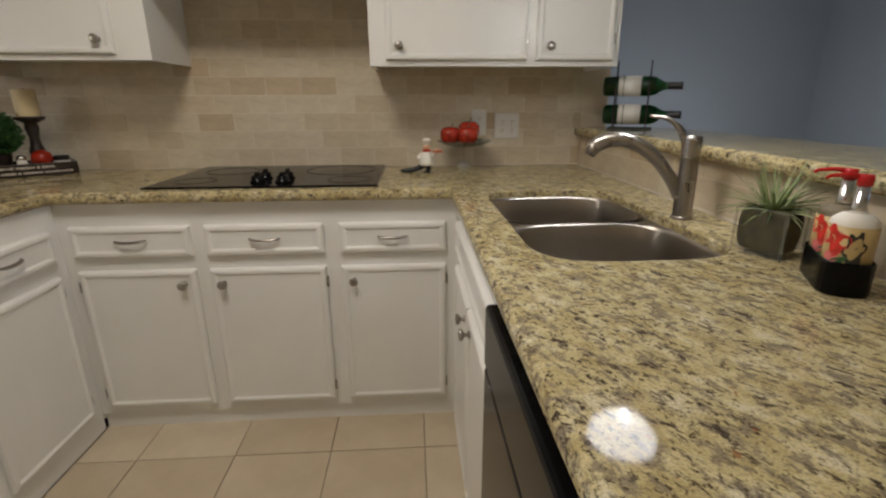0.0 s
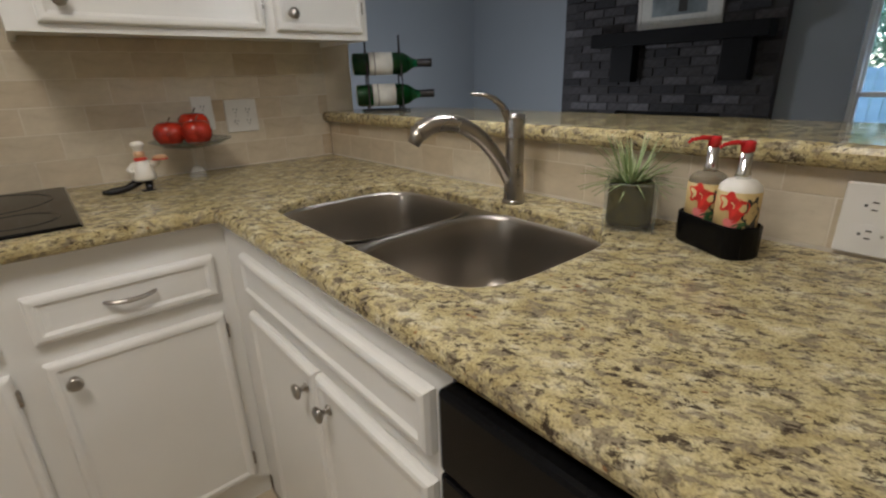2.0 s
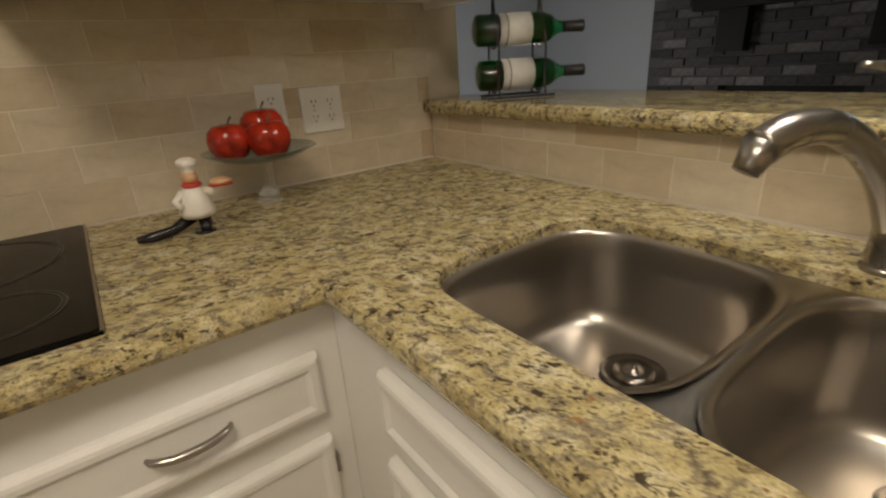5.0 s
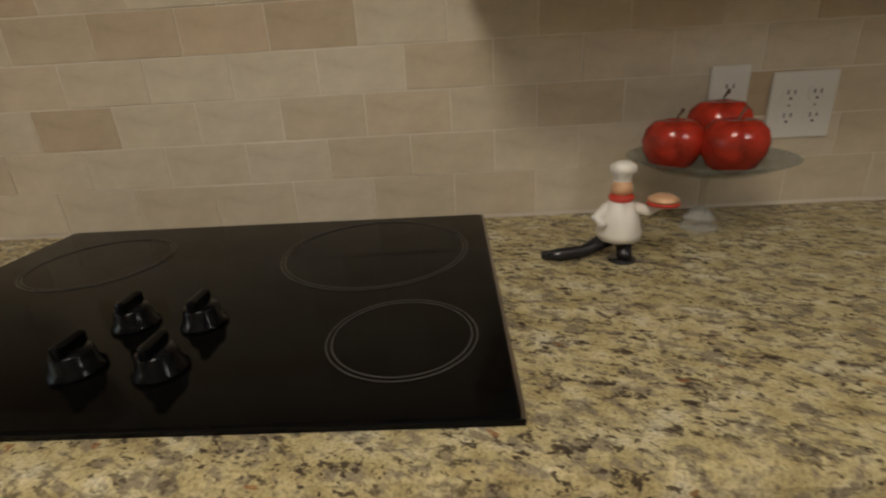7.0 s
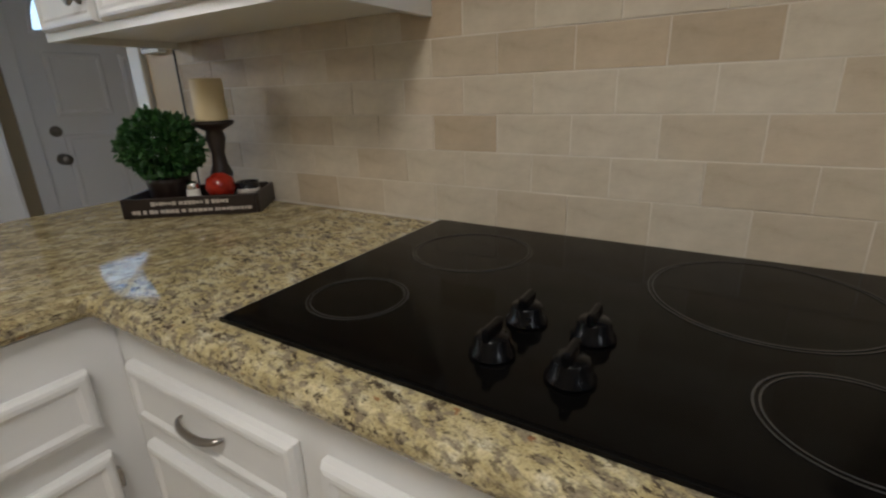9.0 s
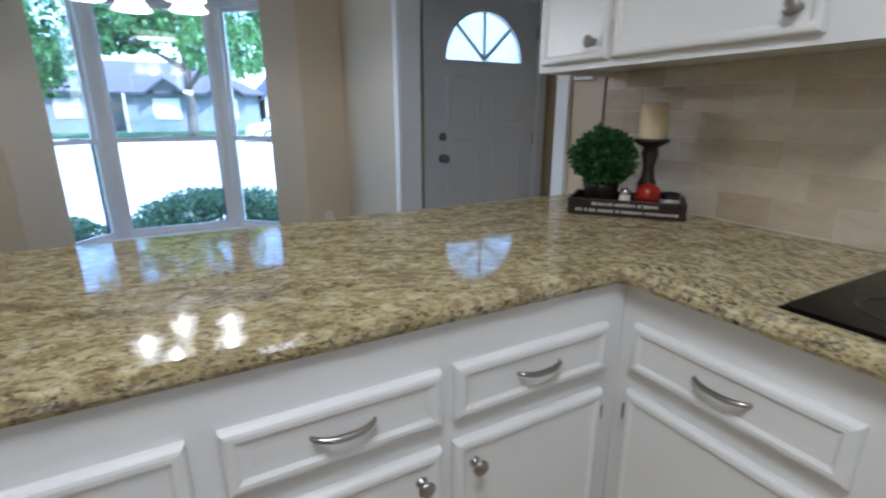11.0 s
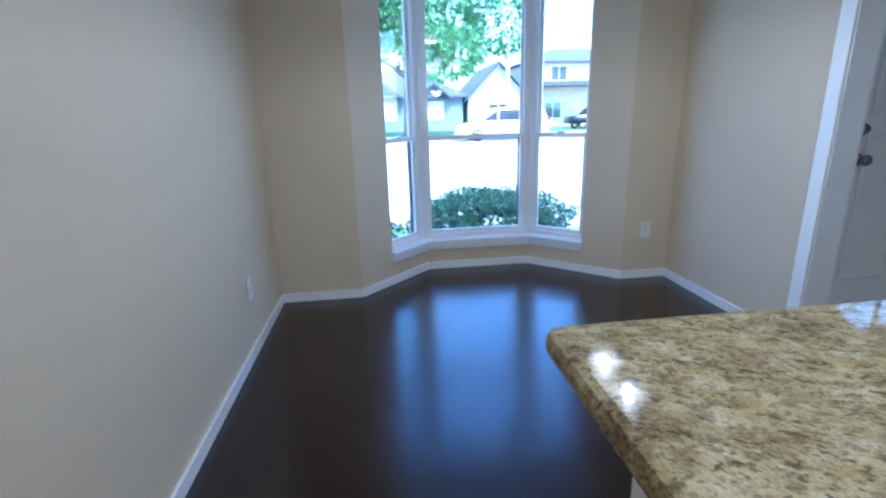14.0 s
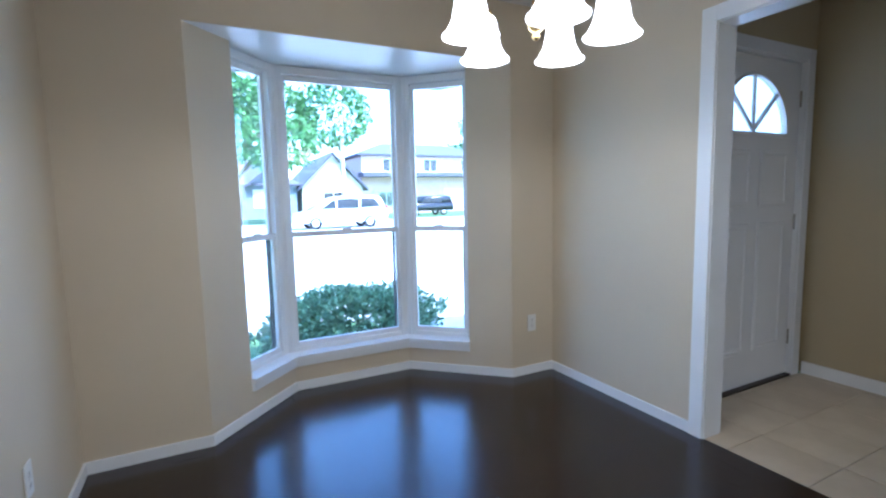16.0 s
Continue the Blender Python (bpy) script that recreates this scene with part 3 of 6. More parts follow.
# ---- kitchen: base cabinets ----
def pull(parent, x, z, face=0.02):
    """An arched drawer pull on a front whose face lies at y = -face."""
    pts = curve_points([(x - 0.054, -face, z + 0.005), (x - 0.046, -face - 0.011, z + 0.005), (x - 0.020, -face - 0.019, z + 0.002), (x + 0.020, -face - 0.019, z + 0.002), (x + 0.046, -face - 0.011, z + 0.005), (x + 0.054, -face, z + 0.005)], 5)
    n = len(pts)
    return part("handle", tube(pts, [0.0035 + 0.003 * math.sin(math.pi * k / (n - 1)) for k in range(n)], 8, 0.7), M_NICKEL, parent, "brushed nickel arched pull", True)


def knob(parent, x, z, face=0.02):
    prof = [(0.0, 0.0), (0.011, 0.0), (0.011, 0.003), (0.006, 0.006), (0.005, 0.014), (0.012, 0.018), (0.0165, 0.022), (0.0165, 0.026), (0.012, 0.029), (0.0, 0.0305)]
    return part("knob", lathe(prof, 18, pose(x, -face, z, 90)), M_NICKEL, parent, "brushed nickel round knob", True)


def base_cabinet(place, w, fronts, label, depth=0.58, ztop=0.872, name="base_cabinet", toe=0.004):
    """A base unit; its face is at y = 0 looking towards -y, x from 0 to w. fronts: (kind, x0, x1, z0, z1, knob side)."""
    th = thing(name, place, label, "cabinet", "kitchen base cabinets")
    bm = bmesh.new()
    add_box(bm, 0, w, 0, depth, 0.022, ztop)
    add_box(bm, 0, w, toe + 0.008, depth, KFZ, 0.0215)
    part("body", bm, M_CAB, th)
    part("toe_kick", box(0, w, toe, toe + 0.0075, KFZ, 0.021), M_CAB, th)
    for kind, x0, x1, z0, z1, side in fronts:
        fw, fh = x1 - x0, z1 - z0
        fr = part("drawer_front" if kind in ("drawer", "false") else "door", routed(fw, fh), M_CAB, th)
        fr.matrix_basis = pose((x0 + x1) / 2, -0.001, (z0 + z1) / 2)
        if kind == "drawer":
            pull(fr, 0, 0.0, 0.0155)
        elif kind == "door":
            kx = (fw / 2 - 0.045) * side
            knob(fr, kx, fh / 2 - 0.055, 0.0155)
            for hz in (-fh / 2 + 0.06, fh / 2 - 0.06):
                part("hinge", box(-side * fw / 2 - 0.006, -side * fw / 2 + 0.006, -0.014, 0.0, hz - 0.02, hz + 0.02, 0.002), M_NICKEL, fr)
    return th


DZ0, DZ1, PZ0, PZ1 = 0.678, 0.790, 0.062, 0.626
YFACE = -0.605
for nm, x0, x1, f0, f1, side in (("A", XL - 0.018, -0.906, -1.340, -0.930, 1), ("B", -0.906, -0.434, -0.880, -0.461, -1), ("C", -0.434, 0.024, -0.405, -0.017, -1)):
    base_cabinet(pose(x0, YFACE, 0), x1 - x0, [("drawer", f0 - x0, f1 - x0, DZ0, DZ1, 0), ("door", f0 - x0, f1 - x0, PZ0, PZ1, side)], "white painted base cabinet with drawer and door under the cooktop wall", 0.59, toe=0.012)
# peninsula units face +x
XPF = XL - 0.018
for y1, y0, f0, f1, side in ((-0.607, -1.070, -1.056, -0.665, -1), (-1.070, -1.469, -1.449, -1.083, 1), (-1.469, -1.950, -1.925, -1.490, -1)):
    base_cabinet(pose(XPF, y0, 0, 0, 0, 90), y1 - y0, [("drawer", f0 - y0, f1 - y0, DZ0, DZ1, 0), ("door", f0 - y0, f1 - y0, PZ0, PZ1, side)], "white painted peninsula base cabinet with drawer and door", 0.56)
pen = thing("peninsula_panel", (0, 0, 0), "white painted back and end panels of the peninsula", "panel")
part("end_panel", box(XPF - 0.562, XPF - 0.002, -1.970, -1.951, 0.0, 0.872), M_CAB, pen)
part("back_panel", box(XPF - 0.582, XPF - 0.563, -1.970, -0.002, 0, 0.872), M_CAB, pen)
# corner filler behind the inner corner
part("corner_panel", box(XPF - 0.56, XPF - 0.001, -0.606, -0.012, 0.0, 0.872), M_CAB, pen)
# sink run faces -x
XSF = 0.024
YDW0, YDW1 = -2.135, -1.525
w = 0.916
base_cabinet(pose(XSF, -0.606, 0, 0, 0, -90), w, [("false", 0.160, 0.882, 0.722, 0.826, 0), ("door", 0.160, 0.518, PZ0, 0.672, 1), ("door", 0.524, 0.882, PZ0, 0.672, -1)], "white painted sink cabinet with two doors", 0.05, name="sink_cabinet")
base_cabinet(pose(XSF, YDW0 - 0.003, 0, 0, 0, -90), YDW0 - YEND - 0.03, [("drawer", 0.02, 0.48, DZ0, DZ1, 0), ("door", 0.02, 0.48, PZ0, PZ1, 1)], "white painted base cabinet beside the dishwasher", 0.6)
dw = thing("dishwasher", pose(XSF, YDW1, 0, 0, 0, -90), "black built-in dishwasher under the granite worktop", "dishwasher")
dwW = YDW1 - YDW0
part("body", box(0.004, dwW - 0.004, 0.0, 0.58, 0.10, 0.868), M_BLACK, dw)
part("door", box(0.004, dwW - 0.004, -0.033, -0.001, 0.10, 0.738, 0.006), M_BLACK, dw, "glossy black door panel")
part("control_panel", box(0.004, dwW - 0.004, -0.034, -0.001, 0.742, 0.864, 0.008), M_BLACK, dw)
part("toe_kick", box(0.004, dwW - 0.004, 0.05, 0.06, KFZ, 0.10), M_BLACK, dw)

# worktop: one U of granite with the sink cut-out
SKX, SKY = 0.315, -1.085


def egg(cx, cy, a, b, n=3.6, steps=56):
    out = []
    for k in range(steps):
        t = 2 * math.pi * k / steps
        c, s = math.cos(t), math.sin(t)
        out.append(Vector((cx + a * math.copysign(abs(c) ** (2 / n), c), cy + b * math.copysign(abs(s) ** (2 / n), s))))
    return out


def bowls_outline(a, b, c, n, steps=72):
    """The line round two bowls side by side along y, straight between them."""
    out = []
    for k in range(steps):
        t = 2 * math.pi * (k + 0.5) / steps
        co, si = math.cos(t), math.sin(t)
        out.append(Vector((SKX + a * math.copysign(abs(co) ** (2 / n), co), SKY + math.copysign(c + b * abs(si) ** (2 / n), si))))
    return out


BA, BB, BC, BN = 0.206, 0.186, 0.194, 3.7
plan = rounded([Vector(p) for p in ((XPEN, YPEN), (XL, YPEN), (XL, YF), (XR, YF), (XR, YEND), (XBAR - 0.002, YEND), (XBAR - 0.002, -0.001), (XPEN, -0.001))], [0.035, 0.035, 0.012, 0.012, 0.02, 0, 0, 0.02])
top = part("worktop", slab(plan, CT - 0.040, CT, [bowls_outline(BA + 0.005, BB + 0.004, BC, BN)]), M_GRANITE)
tagged(top, "polished yellow and grey granite worktop in a U shape", "worktop")

# raised bar
structure("wall_bar", box(XBAR + 0.008, 0.80, YEND, 0.006, 0, 1.049), M_BEIGE, "low wall under the raised granite bar", "wall")
bar = part("bar_top", slab(rounded([Vector(p) for p in ((XBAR - 0.030, YEND - 0.02), (1.06, YEND - 0.02), (1.06, -0.16), (0.82, 0.004), (XBAR - 0.030, 0.004))], [0.02, 0.03, 0.03, 0.02, 0.0]), 1.051, 1.091), M_GRANITE)
tagged(bar, "raised bar ledge of polished yellow granite", "bar top")

# ---- upper cabinets ----
def upper_cabinet(x0, x1, z0, doors, label):
    z1, yf = 2.18, -0.335
    th = thing("wall_cabinet", (x0, yf, z0), label, "cabinet", "kitchen wall cabinets")
    bm = bmesh.new()
    add_box(bm, 0, x1 - x0, 0, -yf - 0.001, 0.018, z1 - z0)
    add_box(bm, 0, x1 - x0, 0, 0.02, 0, 0.018)
    add_box(bm, 0, 0.018, 0.02, -yf - 0.001, 0, 0.018)
    add_box(bm, x1 - x0 - 0.018, x1 - x0, 0.02, -yf - 0.001, 0, 0.018)
    part("body", bm, M_CAB, th)
    for a, b, side in doors:
        fw, fh = b - a, z1 - z0 - 0.045
        d = part("door", routed(fw, fh), M_CAB, th)
        d.matrix_basis = pose((a + b) / 2 - x0, -0.001, 0.02 + fh / 2)
        knob(d, side * (fw / 2 - 0.05), -fh / 2 + 0.05, 0.0155)
        for hz in (-fh / 2 + 0.08, fh / 2 - 0.08):
            part("hinge", box(-side * fw / 2 - 0.005, -side * fw / 2 + 0.005, -0.013, 0.0, hz - 0.02, hz + 0.02, 0.002), M_NICKEL, d)
    return th


upper_cabinet(-0.288, 0.685, 1.338, [(-0.225, 0.318, -1), (0.355, 0.660, -1)], "white painted two-door wall cabinet beside the bar")
upper_cabinet(-2.050, -1.094, 1.358, [(-2.02, -1.745, 1), (-1.725, -1.215, 1)], "white painted two-door wall cabinet above the tray")

# Unseen cabinet assumed here so that it shades the top of the tiles.
upper_cabinet(-1.092, -0.290, 1.62, [(-1.065, -0.700, 1), (-0.682, -0.317, -1)], "short white wall cabinet, unseen, shading the tiles above the cooktop")

# ---- kitchen: sink, tap, cooktop ----
def bowl(cx, cy, a, b, depth, n=5.5):
    bm = bmesh.new()
    rings = []
    for f, z in ((1.06, 0), (1.0, -0.002), (0.985, -0.012), (0.965, -0.07), (0.94, -depth + 0.045), (0.89, -depth + 0.015), (0.80, -depth + 0.003), (0.5, -depth), (0.25, -depth - 0.003)):
        k = 1 - f
        rings.append([bm.verts.new((p.x, p.y, z)) for p in egg(cx, cy, a - k * 0.2 if f <= 1 else a * f, b - k * 0.2 if f <= 1 else b * f, n)] if f > 0.6 else [bm.verts.new((p.x, p.y, z)) for p in egg(cx, cy, a * f, b * f, 2.4)])
    for p, q in zip(rings, rings[1:]):
        for k in range(len(p)):
            bm.faces.new((p[k], p[(k + 1) % len(p)], q[(k + 1) % len(q)], q[k]))
    bm.faces.new(rings[-1])
    return bm


sink = thing("sink", (SKX, SKY, CT - 0.022), "brushed stainless steel double-bowl undermount sink in the granite", "sink")
for cy in (BC, -BC):
    bw = part("bowl", bowl(0, cy, BA, BB - 0.003, 0.19, BN), M_STEEL, sink, "", True)
    dr = part("drain", lathe([(0.054, -0.1885), (0.050, -0.1845), (0.044, -0.1845), (0.038, -0.1875), (0.0, -0.188)], 32, pose(0.085, cy * 0.93, 0)), M_DRAIN, bw, "round steel drain ring", True)
    st = part("strainer", lathe([(0.034, -0.1876), (0.030, -0.181), (0.020, -0.184), (0.012, -0.179), (0.008, -0.172), (0.0, -0.171)], 24, pose(0.085, cy * 0.93, 0)), M_DRAIN, bw, "", True)
# the divider's sides follow the rounded ends of both bowls
bm = bmesh.new()
prev = None
for k in range(41):
    x = BA * 0.999 * math.sin(math.pi * (k / 40 - 0.5))
    h = BC - BB * max(0.0, 1 - abs(x / BA) ** BN) ** (1 / BN) + 0.004
    cur = [bm.verts.new((x, q * h, z)) for q, z in ((-1, -0.012), (-0.6, -0.004), (0, -0.0025), (0.6, -0.004), (1, -0.012))]
    if prev:
        for a, b, c, d in zip(prev, prev[1:], cur[1:], cur):
            bm.faces.new((a, b, c, d))
    prev = cur
part("divider", bm, M_STEEL, sink, "rounded divider between the bowls", True)

FX, FY = 0.560, -1.140
tap = thing("kitchen_faucet", (FX, FY, CT), "brushed nickel single-lever pull-out kitchen faucet behind the sink", "faucet")
part("base", lathe([(0.0, 0.0), (0.027, 0.0), (0.027, 0.004), (0.0255, 0.008), (0.0, 0.009)], 24), M_NICKEL, tap, "", True)
part("body", lathe([(0.0245, 0.008), (0.0225, 0.08), (0.0220, 0.15), (0.0235, 0.200), (0.0225, 0.207), (0.0, 0.211)], 24), M_NICKEL, tap, "", True)
arc = curve_points([(-0.012, 0.004, 0.055), (-0.045, 0.016, 0.115), (-0.088, 0.034, 0.165), (-0.136, 0.057, 0.194), (-0.180, 0.080, 0.194), (-0.208, 0.095, 0.179)], 6)
n = len(arc)
part("spout", tube(arc, [0.015 + 0.006 * k / (n - 1) for k in range(n)], 14), M_NICKEL, tap, "", True)
part("nozzle", lathe([(0.0, -0.022), (0.014, -0.022), (0.016, -0.01), (0.021, 0.012), (0.0, 0.014)], 16, pose(-0.211, 0.096, 0.173, 0, 30, -24)), M_NICKEL, tap, "brushed spray head", True)
lev = curve_points([(-0.004, 0.002, 0.150), (-0.011, 0.006, 0.188), (-0.028, 0.016, 0.226), (-0.055, 0.032, 0.249), (-0.090, 0.053, 0.255)], 5)
n = len(lev)
part("lever", tube(lev, [0.0185 - 0.0135 * (k / (n - 1)) ** 0.8 for k in range(n)], 12, 0.75), M_NICKEL, tap, "", True)

CKX0, CKX1, CKY0, CKY1 = -1.083, -0.262, -0.588, -0.012
ck = thing("cooktop", ((CKX0 + CKX1) / 2, (CKY0 + CKY1) / 2, CT), "black ceramic glass cooktop with four rings set in granite", "cooktop")
cw, cd = (CKX1 - CKX0) / 2, (CKY1 - CKY0) / 2
cp = slab(rounded([Vector(p) for p in ((-cw, -cd), (cw, -cd), (cw, cd), (-cw, cd))], 0.012), 0.0005, 0.0075, nose=0.003)
part("glass_top", cp, M_BLACKGLASS, ck)
for x0, x1, y0, y1, m in ((-cw - 0.002, cw + 0.002, -cd - 0.002, -cd + 0.001, M_BLACK), (-cw - 0.002, cw + 0.002, cd - 0.001, cd + 0.002, M_BLACK), (-cw - 0.003, -cw + 0.001, -cd + 0.001, cd - 0.001, M_STEEL), (cw - 0.001, cw + 0.003, -cd + 0.001, cd - 0.001, M_STEEL)):
    part("edge_trim", box(x0, x1, y0, y1, 0.0003, 0.0055), m, ck)
cx0, cy0 = (CKX0 + CKX1) / 2, (CKY0 + CKY1) / 2
for x, y, r in ((-0.376, -0.452, 0.084), (-0.445, -0.185, 0.150), (-0.955, -0.448, 0.076), (-0.905, -0.185, 0.112)):
    rg = bmesh.new()
    for rr in (r, r - 0.006):
        add_lathe(rg, [(rr, 0.0078), (rr, 0.0084), (rr - 0.0022, 0.0084), (rr - 0.0022, 0.0078)], 56, pose(x - cx0, y - cy0, 0))
    part("burner_ring", rg, M_RING, ck)
for x, y in ((-0.706, -0.405), (-0.620, -0.408), (-0.710, -0.497), (-0.618, -0.503)):
    kb = part("control_knob", lathe([(0.0, 0.008), (0.027, 0.008), (0.027, 0.012), (0.022, 0.016), (0.020, 0.030), (0.018, 0.033), (0.0, 0.034)], 20, pose(x - cx0, y - cy0, 0)), M_BLACK, ck, "glossy black control knob", True)
    part("grip", box(x - cx0 - 0.005, x - cx0 + 0.005, y - cy0 - 0.021, y - cy0 + 0.021, 0.030, 0.047, 0.004), M_BLACK, kb)

# ---- outlets and switches ----
def plate(place, gangs, kind, label):
    """A wall plate lying in the xz plane, facing -y."""
    w = 0.07 + 0.046 * (gangs - 1)
    th = thing("wall_plate", place, label, "outlet" if kind == "outlet" else "switch")
    part("cover", box(-w / 2, w / 2, -0.006, 0.0, -0.058, 0.058, 0.003), M_PLATE, th)
    for g in range(gangs):
        cx = (g - (gangs - 1) / 2) * 0.046
        if kind == "outlet":
            for cz in (-0.02, 0.02):
                so = part("socket", lathe([(0.0, 0.0), (0.0165, 0.0), (0.0165, 0.0015), (0.0, 0.0018)], 18, pose(cx, -0.006, cz, 90)), M_PLATE, th)
                for dx in (-0.006, 0.006):
                    part("slot", box(cx + dx - 0.001, cx + dx + 0.001, -0.0085, -0.0076, cz - 0.001, cz + 0.007), M_SLOT, so)
                part("earth_hole", box(cx - 0.002, cx + 0.002, -0.0085, -0.0076, cz - 0.010, cz - 0.006), M_SLOT, so)
            part("screw", box(cx - 0.002, cx + 0.002, -0.0072, -0.0062, -0.002, 0.002), M_NICKEL, th)
        else:
            part("toggle", box(cx - 0.004, cx + 0.004, -0.016, -0.006, -0.006, 0.008, 0.0015), M_PLATE, th)
            for cz in (-0.03, 0.03):
                part("screw", box(cx - 0.002, cx + 0.002, -0.0072, -0.0062, cz - 0.002, cz + 0.002), M_NICKEL, th)
    return th


plate((0.183, -0.001, 1.113), 1, "outlet", "white single outlet plate on the travertine tiles")
plate((0.316, -0.001, 1.097), 2, "outlet", "white double outlet plate on the travertine tiles")
plate(pose(XBAR - 0.001, -1.80, 0.975, 0, 90, -90), 2, "outlet", "white outlet plate on the tiled bar face")
chime = thing("door_chime", (-2.165, 0.0075, 1.385), "small white door chime box on the beige wall", "chime")
part("cover", box(-0.052, 0.052, -0.030, 0.0, -0.032, 0.032, 0.005), M_PLATE, chime)
part("grille", box(-0.035, 0.035, -0.0312, -0.0302, -0.018, -0.012), M_SLOT, chime)
plate(pose(-3.99, YLEFT + 0.001, 0.355, 0, 0, 180), 1, "outlet", "white outlet low on the beige dining wall")
plate(pose(XWIN + 0.001, -0.375, 0.36, 0, 0, 90), 1, "outlet", "white outlet low beside the bay window")

# ---- things on the worktop ----
M_RED = mottled("red_apple", (0.34, 0.024, 0.010), 0.18, 0.5, 28.0, 0.05)
M_STALK = mottled("apple_stalk", (0.10, 0.06, 0.03), 0.7)
M_COAT = mottled("white_glaze", (0.80, 0.77, 0.70), 0.3)
M_SKIN = mottled("tan_glaze", (0.60, 0.36, 0.20), 0.35)
M_REDG = mottled("red_glaze", (0.50, 0.04, 0.02), 0.3)
M_DARKG = mottled("black_glaze", (0.015, 0.014, 0.016), 0.25)
M_CREAM = mottled("candle_wax", (0.72, 0.60, 0.36), 0.5, 0.04, 12.0, 0.1)
M_ESPRESSO = mottled("espresso_wood", (0.022, 0.014, 0.011), 0.4, 0.3, 14.0, 0.2)
M_SCRIPT = mottled("pale_lettering", (0.55, 0.50, 0.44), 0.6)
M_WINE = glass("green_glass", (0.05, 0.42, 0.14))
# Wine is coloured green to imitate light coming through the bottle.
M_WINEIN = mottled("lit_green_wine", (0.012, 0.10, 0.032), 0.2)
M_LABEL = mottled("bottle_paper", (0.66, 0.65, 0.60), 0.7, 0.08, 40.0)
M_INK = mottled("grey_ink", (0.16, 0.15, 0.14), 0.7)
M_FOIL = mottled("black_foil", (0.02, 0.02, 0.022), 0.35)
M_WIRE = mottled("black_wire", (0.015, 0.015, 0.015), 0.45)
M_MOSS = mottled("moss", (0.052, 0.043, 0.008), 0.95, 0.6, 60.0, 0.8, 120.0)
M_SPIKY = leafy("pale_green_blade", (0.14, 0.22, 0.06), (0.46, 0.50, 0.28))
M_BOX = leafy("boxwood_leaf", (0.012, 0.05, 0.010), (0.05, 0.14, 0.025))
M_PUMP = mottled("red_pump", (0.55, 0.018, 0.018), 0.25)
M_CHROME = mat("chrome", (0.75, 0.75, 0.75), 0.12, 1.0)
M_LOTION = mottled("white_lotion", (0.78, 0.75, 0.68), 0.3, 0.03)
M_SOAP = mottled("clear_soap", (0.30, 0.25, 0.17), 0.12, 0.1, 12.0, 0.0, Alpha=0.55)
M_PAPER = mottled("floral_paper", (0.50, 0.37, 0.16), 0.45, 0.1, 30.0)
M_PETAL = mottled("red_petal", (0.62, 0.03, 0.02), 0.45, 0.3, 60.0)
M_PINK = mottled("pink_petal", (0.72, 0.20, 0.20), 0.45, 0.2, 60.0)
M_LEAFP = mottled("printed_leaf", (0.04, 0.11, 0.035), 0.5, 0.3, 60.0)
M_DOTS = mottled("printed_black", (0.03, 0.028, 0.025), 0.5, 0.2, 60.0)


def apple(place, size, label):
    th = thing("apple", place, label, "apple", "apples on the glass dish")
    prof = [(0.0, -0.78), (0.18, -0.86), (0.42, -0.84), (0.72, -0.62), (0.95, -0.18), (1.0, 0.16), (0.90, 0.55), (0.66, 0.80), (0.38, 0.86), (0.16, 0.78), (0.0, 0.62)]
    bm = lathe([(r * size, z * size) for r, z in prof], 24)
    for v in bm.verts:
        a = math.atan2(v.co.y, v.co.x)
        v.co.x *= 1 + 0.025 * math.sin(5 * a)
        v.co.y *= 1 + 0.025 * math.sin(5 * a)
    part("flesh", bm, M_RED, th, "glossy red apple skin", True)
    part("stalk", tube([(0, 0, 0.6 * size), (0.004, 0.002, 0.95 * size), (0.012, 0.004, 1.18 * size)], [0.0022, 0.0018, 0.0026], 6), M_STALK, th)
    return th


dish = thing("glass_dish", (0.100, -0.128, CT), "clear glass pedestal dish holding red apples", "dish")
part("foot", lathe([(0.0, 0.0), (0.030, 0.0), (0.031, 0.004), (0.020, 0.010), (0.026, 0.020), (0.012, 0.034), (0.0, 0.034)], 9), M_CRYSTAL, dish, "faceted crystal foot")
part("stem", lathe([(0.009, 0.0162), (0.014, 0.03), (0.006, 0.042), (0.005, 0.075), (0.009, 0.088), (0.022, 0.0965), (0.0, 0.0965)], 20), M_THIN, dish, "", True)
part("bowl", lathe([(0.0, 0.097), (0.04, 0.0975), (0.085, 0.105), (0.122, 0.122), (0.125, 0.124), (0.1215, 0.126), (0.084, 0.109), (0.04, 0.1015), (0.0, 0.101)], 40), M_DISH, dish, "", True)
apple((0.038, -0.135, 1.060), 0.046, "glossy red apple on the glass dish")
apple((0.111, -0.175, 1.061), 0.047, "glossy red apple leaning on two others")
apple((0.126, -0.096, 1.078), 0.050, "glossy red apple behind the others")


def multi(name, pieces, place, label, category):
    """One mesh out of several bmeshes, each with its own material slot."""
    mats, main = [], bmesh.new()
    for piece, m in pieces:
        if m not in mats:
            mats.append(m)
        me = bpy.data.meshes.new("piece")
        bmesh.ops.recalc_face_normals(piece, faces=piece.faces)
        for f in piece.faces:
            f.material_index = mats.index(m)
            f.smooth = True
        piece.to_mesh(me)
        piece.free()
        main.from_mesh(me)
        bpy.data.meshes.remove(me)
    me = bpy.data.meshes.new(name)
    main.to_mesh(me)
    main.free()
    for m in mats:
        me.materials.append(m)
    ob = new(name, me)
    ob.matrix_basis = place
    return tagged(ob, label, category)


